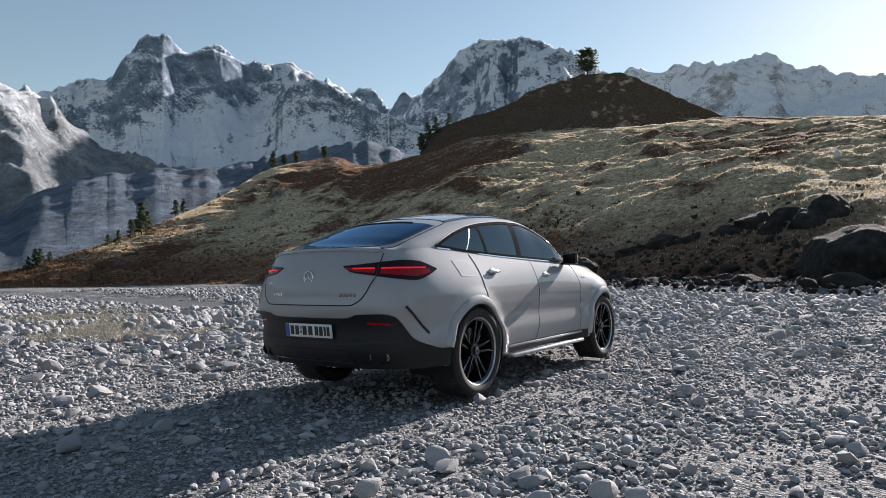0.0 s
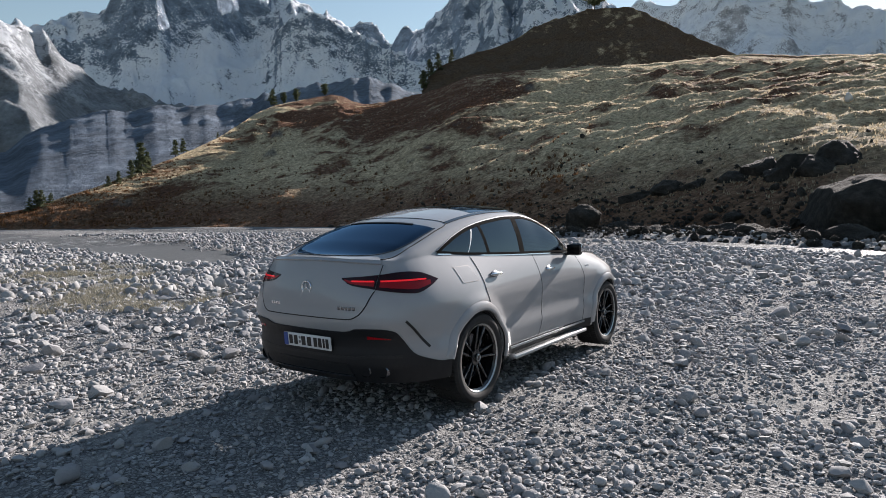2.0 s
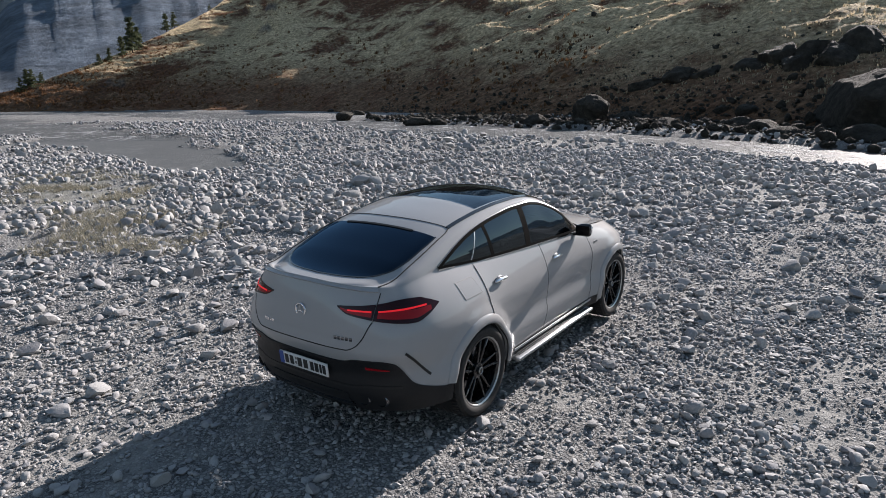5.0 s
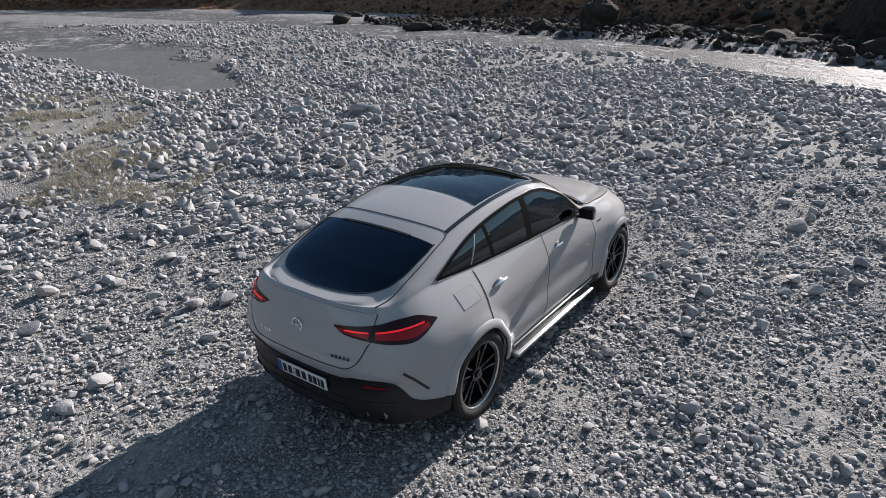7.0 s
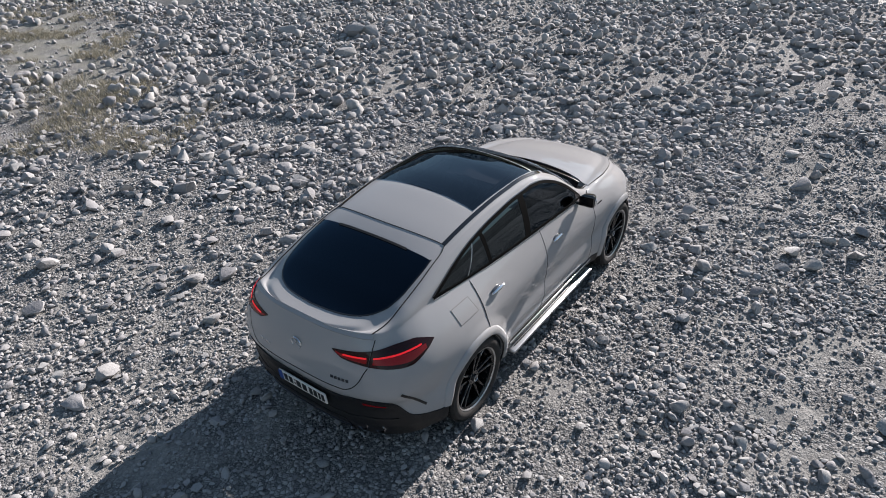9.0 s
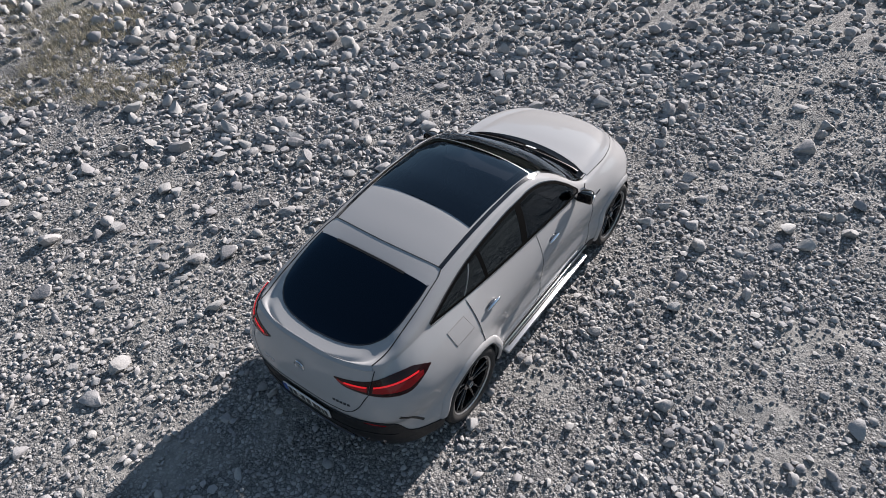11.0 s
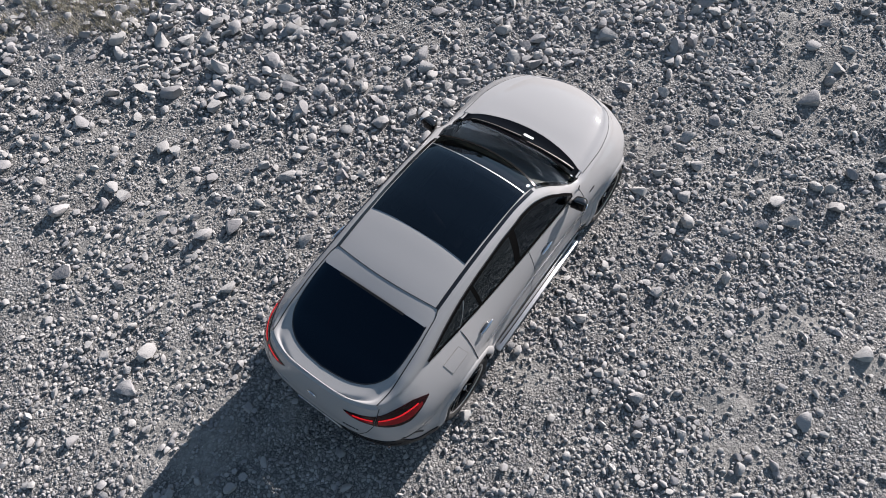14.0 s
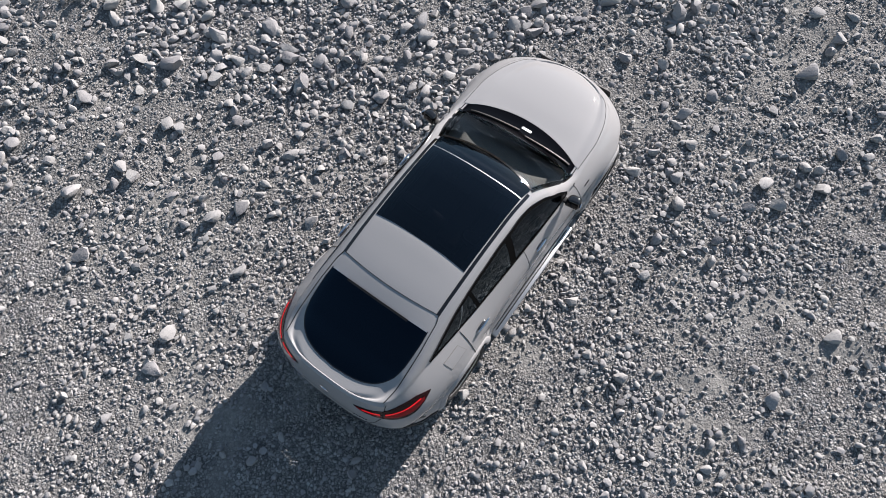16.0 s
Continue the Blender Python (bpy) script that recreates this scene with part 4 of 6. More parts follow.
# tail lamps
LAMP_TOP = [(0.066, 1.146), (0.1, 1.158), (0.135, 1.172), (0.2, 1.186), (0.245, 1.178), (0.27, 1.152), (0.292, 1.116)]
LAMP_LOW = [(0.066, 1.138), (0.085, 1.094), (0.12, 1.072), (0.185, 1.042), (0.235, 1.028), (0.265, 1.06), (0.292, 1.110)]
for mirror, sg in BOTH:
    lamp = None
    for a0, a1 in ((0.066, 0.134), (0.1365, 0.292)):
        lo, hi = (lambda a: spline(LAMP_LOW, a)), (lambda a: spline(LAMP_TOP, a))
        shell = panel("tail_lamp", strip_between(flank, a0, a1, 40, lo, hi), LAMPSHELL, car, 0.007, 0.02, "smoked red tail lamp", mirror)
        pad = 0.006
        panel("red_lens", strip_between(flank, a0 + pad, a1 - (0.02 if a1 > 0.2 else 0.004), 34, lambda a: spline(LAMP_LOW, a) * 0.82 + spline(LAMP_TOP, a) * 0.18, lambda a: spline(LAMP_LOW, a) * 0.46 + spline(LAMP_TOP, a) * 0.54), LAMPRED, shell, 0.009, 0.004, "", mirror)
        g0, g1 = (0.085, 0.128) if a1 < 0.2 else (0.142, 0.262)
        panel("light_strip", strip_between(flank, g0, g1, 30, lambda a: 1.122 + 0 * a - 0.005, lambda a: 1.122 + 0 * a + 0.006), LAMPGLOW, shell, 0.0115, 0.005, "glowing red light strip", mirror)


# tailgate
def gate_low(u):
    return spline([(0.0, 0.84), (0.088, 0.842), (0.105, 0.87), (0.12, 0.94), (0.13, 1.03), (0.135, 1.06)], u)


ug = np.linspace(0, 0.1345, 40)
for mirror, sg in BOTH:
    g = panel("tailgate", strip_between(flank, 0.0, 0.1345, 40, gate_low, lambda a: at(BELT_Z, a) - 0.012, 24), PAINT, car, 0.003, 0.02, "grey tailgate skin", mirror)
    ribbon("tailgate_gap", track(flank, ug, gate_low(ug) - 0.003), 0.008, SEAM, g, 0.0045, mirror=mirror)
    zz = np.linspace(1.06, 1.243, 16)
    ribbon("tailgate_gap", track(flank, np.full(16, 0.1355), zz), 0.007, SEAM, g, 0.0045, mirror=mirror)
    # gap from the lip past the rear window to the roof
    xs = np.linspace(-0.83, 0.10, 40)
    rs = spline([(-0.83, 0.602), (-0.6, 0.628), (-0.3, 0.622), (-0.08, 0.606), (0.02, 0.598), (0.10, 0.575)], xs)
    ribbon("tailgate_gap", track(roof_point, xs, rs), 0.007, SEAM, g, 0.005, mirror=mirror)
    # lip
    ul = np.linspace(0, 0.13, 30)
    lp = flank(ul, at(BELT_Z, ul) - 0.004)
    ln = np.stack([np.full(30, -0.55), np.zeros(30), np.full(30, 0.83)], -1)
    ribbon("spoiler_lip", list(zip(lp, ln)), 0.035, PAINT, g, 0.010, "", mirror=mirror)
rr = np.linspace(-0.58, 0.58, 60)
ribbon("roof_gap", track(roof_point, 0.055 + 0.05 * (np.abs(rr) / 0.58) ** 2.0, rr), 0.005, SEAM, car, 0.004)

# rear window
t1, t2 = np.meshgrid(np.linspace(0, 1, 60), np.linspace(-1, 1, 41), indexing="ij")
xw = -0.835 + (0.835 - 0.075) * t1
rw = rear_half(xw.ravel()).reshape(xw.shape) * t2
xw = xw - (0.012 + 0.018 * (1 - t2**2)) * t1
rear_glass = panel("rear_window", roof_point(xw, rw), REARGLASS, car, 0.004, 0.012, "dark sloping rear window")
edge_t = np.concatenate([np.linspace(1, 0, 60), np.linspace(0, 1, 60)])
edge_s = np.concatenate([np.ones(60), -np.ones(60)])
ex = -0.835 + (0.835 - 0.075) * edge_t
er = rear_half(ex) * edge_s
ribbon("window_seal", track(roof_point, ex, er), 0.010, GLOSSBLACK, rear_glass, 0.0055)
hr = np.linspace(-0.36, 0.36, 24)
ribbon("brake_light", track(roof_point, -0.100 - 0.012 * (1 - (hr / 0.57) ** 2), hr), 0.022, SATIN, rear_glass, 0.011, "high brake light under the roof edge")

# roof glass and windscreen
t1, t2 = np.meshgrid(np.linspace(0, 1, 40), np.linspace(-1, 1, 31), indexing="ij")
xp = 0.575 + (1.555 - 0.575) * t1 + 0.02 * (1 - t2**2) * (1 - t1)
roof_glass = panel("panoramic_roof", roof_point(xp, t2 * (0.535 + 0.01 * t1)), ROOFGLASS, car, 0.004, 0.006, "dark glass panoramic roof")
xp = 1.563 + (1.715 - 1.563) * t1 + 0.10 * t1 * (1 - t2**2)
panel("front_roof_panel", roof_point(xp, t2 * (0.545 + 0.02 * t1)), ROOFGLASS, roof_glass, 0.004, 0.006)
rr = np.linspace(-0.545, 0.545, 40)
ribbon("glass_joint", track(roof_point, 1.559 + 0 * rr, rr), 0.006, ALU, roof_glass, 0.006)
for a0, a1, r0 in ((0.575, 0.64, 0.535), (1.50, 1.555, 0.54)):
    xp = a0 + (a1 - a0) * t1 + 0.02 * (1 - t2**2)
    panel("roof_frit", roof_point(xp, t2 * r0), GLOSSBLACK, roof_glass, -0.006, 0.006)
for mirror, sg in BOTH:
    xs = np.linspace(0.58, 1.62, 30)
    ribbon("glass_edge", track(roof_point, xs, np.full(30, 0.505)), 0.075, GLOSSBLACK, roof_glass, -0.002, mirror=mirror)
t1, t2 = np.meshgrid(np.linspace(0, 1, 44), np.linspace(-1, 1, 35), indexing="ij")
xs0 = 1.72 + 0.10 * (1 - t2**2)
xs1 = 2.355 + 0.0 * t2
xp = xs0 + (xs1 - xs0) * t1
wide = screen_edge(xp.ravel()).reshape(xp.shape)
windscreen = panel("windscreen", roof_point(xp, t2 * wide), CLEAR, car, 0.004, 0.006, "clear laminated windscreen")
for mirror, sg in BOTH:
    xs = np.linspace(1.72, 2.36, 40)
    ribbon("screen_seal", track(roof_point, xs, screen_edge(xs) - 0.008), 0.05, GLOSSBLACK, windscreen, 0.003, mirror=mirror)
rr = np.linspace(-0.56, 0.56, 40)
ribbon("header_strip", track(roof_point, 1.735 + 0.10 * (1 - (rr / 0.56) ** 2), rr), 0.03, GLOSSBLACK, windscreen, 0.006)
# cowl between windscreen and hood
t1, t2 = np.meshgrid(np.linspace(0, 1, 8), np.linspace(-1, 1, 35), indexing="ij")
xp = 2.345 + (0.115 + 0.205 * (1 - t2**2)) * t1
cowl = panel("cowl", roof_point(xp, t2 * 0.755), PRIVACY, car, 0.002, 0.02, "black plastic cowl below the windscreen")
for y0, y1 in ((-0.62, -0.02), (0.08, 0.66)):
    rr = np.linspace(y0, y1, 24)
    ribbon("wiper", track(roof_point, 2.38 + 0.04 * (1 - (rr / 0.755) ** 2) + 0.05 * np.linspace(0, 1, 24), rr), 0.018, BLACK, cowl, 0.022)
ribbon("cowl_badge", track(roof_point, np.full(6, 2.54), np.linspace(-0.02, 0.10, 6)), 0.035, ALU, cowl, 0.006)
# hood
t1, t2 = np.meshgrid(np.linspace(0, 1, 44), np.linspace(-1, 1, 45), indexing="ij")
hw = lambda x: spline([(2.4, 0.77), (2.8, 0.765), (3.1, 0.72), (3.35, 0.63), (3.5, 0.53), (3.6, 0.40)], x)
x0 = 2.455 + 0.205 * (1 - t2**2)
xp = x0 + (3.56 + 0.10 * (1 - t2**2) - x0) * t1
hood = panel("hood", roof_point(xp, t2 * hw(xp.ravel()).reshape(xp.shape)), PAINT, car, 0.005, 0.02, "grey hood")
for mirror, sg in BOTH:
    xs = np.linspace(2.46, 3.56, 40)
    ribbon("hood_gap", track(roof_point, xs, hw(xs)), 0.006, SEAM, hood, 0.0055, mirror=mirror)

# rear bumper
BUMP_TOP = [(0.0, 0.735), (0.07, 0.737), (0.085, 0.745), (0.1, 0.768), (0.15, 0.772), (0.18, 0.752), (0.2, 0.69), (0.228, 0.575), (0.257, 0.525), (0.29, 0.485), (0.303, 0.483)]
for mirror, sg in BOTH:
    b = panel("rear_bumper", strip_between(flank, 0.0, 0.303, 70, lambda a: 0.345 + 0 * a, lambda a: spline(BUMP_TOP, a), 20), SATIN, car, 0.009, 0.02, "black lower rear bumper", mirror)
    panel("diffuser", strip_between(flank, 0.0, 0.092, 34, lambda a: 0.385 + 0 * a, lambda a: 0.485 - 0.2 * smooth01(a, 0.078, 0.098), 8), BLACK, b, 0.016, 0.03, "gloss black diffuser", mirror)
    ue2 = np.linspace(0.0, 0.20, 40)
    ribbon("bumper_crease", track(flank, ue2, 0.535 + 0.02 * smooth01(ue2, 0.09, 0.13)), 0.02, BLACK, b, 0.014, mirror=mirror)
    ug2 = np.linspace(0.0, 0.09, 40)
    ribbon("diffuser_edge", track(flank, ug2, np.full(40, 0.398)), 0.012, DARKCHROME, b, 0.026, mirror=mirror)
    panel("reflector", strip_between(flank, 0.122, 0.172, 14, lambda a: 0.692 - 0.05 * (a - 0.122) + 0 * a, lambda a: 0.716 - 0.4 * (a - 0.122), 4), REFLECTOR, b, 0.013, 0.008, "red rear reflector", mirror)
    us_ = np.linspace(0.205, 0.262, 16)
    ribbon("bumper_slit", track(flank, us_, spline([(0.205, 0.83), (0.23, 0.745), (0.262, 0.61)], us_)), 0.020, BLACK, b, 0.005, "black air slit", mirror=mirror)
    for rad_y in (0.535, 0.665):
        ue = np.interp(rad_y, flank(np.linspace(0, 0.2, 60), np.full(60, 0.43))[:, 1], np.linspace(0, 0.2, 60))
        x0 = float(flank(np.array(ue), np.array(0.43))[0]) + 0.014
        lathe("exhaust_tip", [(0.040, 0.12), (0.046, 0.0), (0.052, -0.012), (0.056, 0.0), (0.056, 0.12)], DARKCHROME, b, (x0 - 0.012, -sg * rad_y, 0.440), 28, "round dark chrome exhaust tip", "x")
        lathe("exhaust_bore", [(0.0005, 0.03), (0.044, 0.03)], BLACK, b, (x0 - 0.012, -sg * rad_y, 0.440), 20, "", "x")

# licence plate with unreadable bars
plate = block("licence_plate", (0.012, 0.52, 0.11), (-1.052, -0.01, 0.632), WHITEPLATE, car, 0.003, (0, -6, 0), label="white licence plate with dark bars")
block("blue_band", (0.002, 0.045, 0.104), (-1.0595, 0.232, 0.632), BLUEPLATE, plate, 0, (0, -6, 0))
for i, (yy, w) in enumerate(((0.165, 0.04), (0.108, 0.04), (0.02, 0.045), (-0.045, 0.045), (-0.115, 0.038), (-0.165, 0.038), (-0.208, 0.022), (-0.245, 0.03))):
    block("plate_bar", (0.002, w, 0.074), (-1.0595, yy + 0.01, 0.632), INK, plate, 0, (0, -6, 0))
for zz_ in (0.655, 0.62):
    block("plate_seal", (0.002, 0.022, 0.022), (-1.0595, 0.072, zz_), TRIMGREY, plate, 0.0005, (0, -6, 0))

# round badge and raised lettering bars
sx = -1.037
badge = lathe("round_badge", [(0.043, 0.0), (0.047, -0.008), (0.053, -0.008), (0.056, 0.0)], CHROME, car, (sx, 0.0, 1.06), 40, "round chrome badge", "x")
for k in range(3):
    a = math.radians(90 + 120 * k)
    block("badge_spoke", (0.006, 0.008, 0.046), (sx - 0.004, 0.023 * math.cos(a), 1.06 + 0.023 * math.sin(a)), CHROME, badge, 0.001, (math.degrees(a) - 90, 0, 0), (1, 0.4))
for side_, y0, n in ((0, -0.36, 5), (1, 0.41, 4)):
    for k in range(n):
        yy = y0 - 0.033 * k
        uq = np.interp(abs(yy), flank(np.linspace(0, 0.13, 40), np.full(40, 0.92))[:, 1], np.linspace(0, 0.13, 40))
        px = float(flank(np.array(uq), np.array(0.92))[0])
        block("lettering_bar", (0.006, 0.024, 0.026), (px - 0.004, yy, 0.92), DARKCHROME if side_ == 0 else CHROME, car, 0.002, (0, 0, -14 * (1 if yy > 0 else -1) * min(1, abs(yy) / 0.4)))


# ---- arches, sills, boards, mirrors, handles ----
def arch_path(xw, a0, a1, radius, n=48):
    a = np.radians(np.linspace(a0, a1, n))
    return xw + radius * np.cos(a), 0.385 + radius * np.sin(a)


def arch_flare(xw, a0, a1, mirror):
    """A rounded painted flare round a wheel arch, standing proud of the body."""
    rows = []
    for radius, high in ((0.426, -0.03), (0.426, 0.016), (0.431, 0.023), (0.445, 0.025), (0.468, 0.022), (0.488, 0.015), (0.502, 0.005), (0.506, -0.004)):
        pts, nor = on(flank_x, *arch_path(xw, a0, a1, radius, 60))
        rows.append(pts + nor * high)
    p = np.stack(rows, 1) * ([1, -1, 1] if mirror else [1, 1, 1])
    ob = sheet("arch_flare", to_car(p.reshape(-1, 3)), grid_faces(60, 8), PAINT, car, "painted wheel arch flare")
    bm = bmesh.new()
    bm.from_mesh(ob.data)
    bmesh.ops.recalc_face_normals(bm, faces=bm.faces)
    bm.to_mesh(ob.data)
    bm.free()
    sharpen(ob, 50)


for mirror, sg in BOTH:
    for xw, a0, a1 in ((0.0, -6, 167), (2.935, -10, 184)):
        arch_flare(xw, a0, a1, mirror)
        ax, az_ = arch_path(xw, a0, a1, 0.428)
        pts, nor = on(flank_x, ax, az_)
        ribbon("arch_edge", list(zip(pts, nor)), 0.016, BLACK, car, 0.007, "", mirror=mirror)
        prof = [(0.435, 0.0), (0.435, -0.40), (0.05, -0.40)]
        a = np.linspace(radians(-20), radians(200), 40)
        v = np.array([[(xw + r_ * math.cos(q), -sg * (0.955 + y_), 0.385 + r_ * math.sin(q)) for q in a] for r_, y_ in prof]).reshape(-1, 3)
        sheet("wheel_well", v, grid_faces(3, 40), BLACK, car, "black wheel arch liner")
    xs = np.linspace(0.44, 2.42, 50)
    panel("sill_trim", strip_between(flank_x, 0.43, 2.44, 50, lambda a: 0.305 + 0 * a, lambda a: 0.405 + 0 * a, 8), BLACK, car, 0.006, 0.02, "black sill cladding", mirror)
    bd = block("running_board", (1.66, 0.17, 0.035), (1.40, -sg * 0.93, 0.30), ALU, car, 0.014, label="bright aluminium running board")
    block("board_cap", (0.06, 0.11, 0.03), (0.56, -sg * 0.885, 0.30), BLACK, bd, 0.01)
    for k in range(3):
        block("board_strip", (1.52, 0.012, 0.006), (1.40, -sg * (0.90 + 0.034 * k), 0.319), BLACK, bd, 0.002)
    block("sill_bright", (1.72, 0.012, 0.022), (1.43, -sg * 0.957, 0.385), ALU, bd, 0.005, label="bright strip along the sill")
    # handles
    for hx, hz, hr_ in ((0.40, 1.085, 0.898), (1.50, 1.045, 0.900)):
        bm = bmesh.new()
        bmesh.ops.create_uvsphere(bm, u_segments=20, v_segments=10, radius=1.0)
        bm.transform(pose(hx, -sg * (hr_ + 0.018), hz, 0, 0, 0) @ Matrix.Diagonal((0.105, 0.018, 0.017, 1)))
        h = part("door_handle", bm, CHROME, car, "polished door handle")
        bm = bmesh.new()
        bmesh.ops.create_uvsphere(bm, u_segments=16, v_segments=8, radius=1.0)
        bm.transform(pose(hx - 0.01, -sg * (hr_ - 0.003), hz - 0.005) @ Matrix.Diagonal((0.075, 0.012, 0.034, 1)))
        part("handle_cup", bm, DARKCHROME, h)
    # mirrors
    bm = bmesh.new()
    bmesh.ops.create_cube(bm, size=2.0)
    bmesh.ops.subdivide_edges(bm, edges=bm.edges[:], cuts=5, use_grid_fill=True)
    for q in bm.verts:
        p = q.co.copy()
        l4 = (abs(p.x) ** 3.2 + abs(p.y) ** 3.2 + abs(p.z) ** 3.2) ** (1 / 3.2)
        p = p / l4
        front = 0.5 + 0.5 * p.x
        q.co = Vector((p.x * 0.068 * (1.25 if p.x > 0 else 0.5), p.y * 0.092 * (1 - 0.22 * front), p.z * 0.072 * (1 - 0.2 * front - 0.1 * p.y * sg)))
    bm.transform(pose(2.04, -sg * 0.955, 1.215, 0, 0, -sg * -8))
    mir = part("door_mirror", bm, GLOSSBLACK, car, "gloss black door mirror")
    block("mirror_arm", (0.07, 0.16, 0.03), (2.05, -sg * 0.90, 1.165), BLACK, mir, 0.01)
    block("mirror_glass", (0.004, 0.14, 0.1), (2.002, -sg * 0.95, 1.215), PRIVACY, mir, 0.001, (0, 0, -sg * -8))
    block("mirror_strip", (0.06, 0.010, 0.07), (2.03, -sg * 1.040, 1.225), CHROME, mir, 0.004, (0, 0, sg * 12))
    # headlamp
    panel("headlamp", strip_between(flank, 0.80, 0.875, 20, lambda a: 0.80 + 0 * a, lambda a: 0.90 + 0.02 * np.sin((a - 0.8) * 40), 8), GLOSSBLACK, car, 0.006, 0.01, "dark glossy headlamp", mirror)
    panel("fender_badge", strip_between(flank_x, 2.42, 2.52, 8, lambda a: 1.0 + 0 * a, lambda a: 1.012 + 0 * a, 3), DARKCHROME, car, 0.005, 0.006, "", mirror)
    # A-pillar corner behind the mirror
    panel("mirror_base", side_pane(1.99, 2.12, 2.03, 2.12, 6, 6), GLOSSBLACK, car, 0.007, 0.012, "", mirror)

block("grille", (0.04, 1.0, 0.34), (3.79, 0, 0.70), BLACK, car, 0.02, label="black front grille")
block("underbody", (4.2, 1.4, 0.10), (1.4, 0, 0.40), BLACK, car, 0.02, label="dark underbody")
block("floor_pan", (3.9, 1.72, 0.03), (1.38, 0, 0.46), BLACK, car, 0.0)


# ---- wheels ----
def make_wheel(x, sg, steer=0.0):
    w = new("wheel")
    w.parent = car
    w.location = (x, -sg * (0.828 if x < 1 else 0.835), 0.405 if x < 1 else 0.395)
    w.scale = (1, 1.14 if x < 1 else 1.05, 1)
    w.rotation_euler = (0, 0, radians(steer) + (0 if sg > 0 else math.pi))
    w["label"] = "black multi-spoke alloy wheel with low-profile tyre"
    # outside is -y
    tyre = lathe("tyre", [(0.285, -0.125), (0.300, -0.137), (0.335, -0.145), (0.362, -0.138), (0.376, -0.120), (0.388, -0.085), (0.390, 0.0), (0.388, 0.085), (0.376, 0.120), (0.362, 0.138), (0.335, 0.145), (0.300, 0.137), (0.285, 0.125)], RUBBER, w, segments=96, label="black low-profile tyre")
    bm = bmesh.new()
    for k in range(72):
        a = 2 * math.pi * k / 72
        for y0, tilt in ((-0.105, 14), (0.105, -14)):
            m = Matrix.Rotation(a, 4, "Y") @ pose(0, y0 * 0.93, 0.3875, 0, 0, tilt) @ Matrix.Diagonal((0.017, 0.055, 0.008, 1))
            bmesh.ops.create_cube(bm, size=1.0, matrix=m)
    for y0 in (-0.04, 0.0, 0.04):
        for k in range(48):
            a = 2 * math.pi * k / 48
            m = Matrix.Rotation(a, 4, "Y") @ pose(0, y0, 0.389) @ Matrix.Diagonal((0.046, 0.03, 0.007, 1))
            bmesh.ops.create_cube(bm, size=1.0, matrix=m)
    part("tread", bm, RUBBER, tyre, smooth=False)
    rim = lathe("rim", [(0.283, 0.12), (0.262, 0.10), (0.255, -0.06), (0.262, -0.110), (0.279, -0.124), (0.290, -0.128), (0.292, -0.118), (0.286, -0.10)], RIM, w, segments=80, label="black alloy rim")
    lathe("rim_flange", [(0.2775, -0.1245), (0.281, -0.129), (0.2895, -0.1325), (0.2925, -0.126)], CUT, rim, segments=80, label="bright machined rim edge")
    for k in range(5):
        for off in (-1, 1):
            bm = bmesh.new()
            bmesh.ops.create_cube(bm, size=1.0)
            for q in bm.verts:
                out = q.co.z > 0
                wd = 0.017 if out else 0.022
                q.co.x = q.co.x * wd * 2 * 0.55
                deep = -0.118 if out else -0.095
                q.co.y = (deep if q.co.y < 0 else deep + (0.03 if out else 0.045))
                q.co.z = 0.266 if out else 0.055
                q.co.x += off * (0.048 if out else 0.018)
            bmesh.ops.bevel(bm, geom=[e for e in bm.edges], offset=0.004, segments=1, affect="EDGES")
            bm.transform(Matrix.Rotation(2 * math.pi * k / 5 + 0.2, 4, "Y"))
            sp = part("spoke", bm, RIM, rim)
            if off > 0:
                bm = bmesh.new()
                bmesh.ops.create_cube(bm, size=1.0)
                for q in bm.verts:
                    out = q.co.z > 0
                    q.co = Vector((q.co.x * 0.006 + off * (0.048 if out else 0.018) + off * 0.007, (-0.1195 if out else -0.0968) + (0.002 if q.co.y > 0 else 0), 0.262 if out else 0.10))
                bm.transform(Matrix.Rotation(2 * math.pi * k / 5 + 0.2, 4, "Y"))
                part("spoke_edge", bm, CUT, sp)
    hub = lathe("hub_cap", [(0.0005, -0.118), (0.022, -0.117), (0.032, -0.113), (0.036, -0.10), (0.066, -0.096), (0.07, -0.06)], RIM, w, segments=40, label="black hub cap with round emblem")
    lathe("hub_ring", [(0.023, -0.117), (0.025, -0.121), (0.030, -0.119), (0.031, -0.112)], CUT, hub, segments=36)
    for k in range(5):
        a = 2 * math.pi * (k + 0.5) / 5
        lathe("wheel_bolt", [(0.0005, -0.098), (0.010, -0.098), (0.011, -0.08)], DARKCHROME, hub, (0.052 * math.cos(a), 0, 0.052 * math.sin(a)), 10)
    lathe("brake_disc", [(0.07, -0.035), (0.195, -0.035), (0.195, -0.005), (0.07, -0.005)], DARKCHROME, w, segments=48, label="steel brake disc")
    bm = bmesh.new()
    bmesh.ops.create_cube(bm, size=1.0, matrix=pose(0.13, -0.03, 0.09, 0, 35, 0) @ Matrix.Diagonal((0.08, 0.075, 0.2, 1)))
    bmesh.ops.bevel(bm, geom=bm.edges[:], offset=0.012, segments=2, affect="EDGES")
    part("brake_caliper", bm, DARKCHROME, w)
    return w


for x in (0.0, 2.935):
    for sg in (1, -1):
        make_wheel(x, sg)


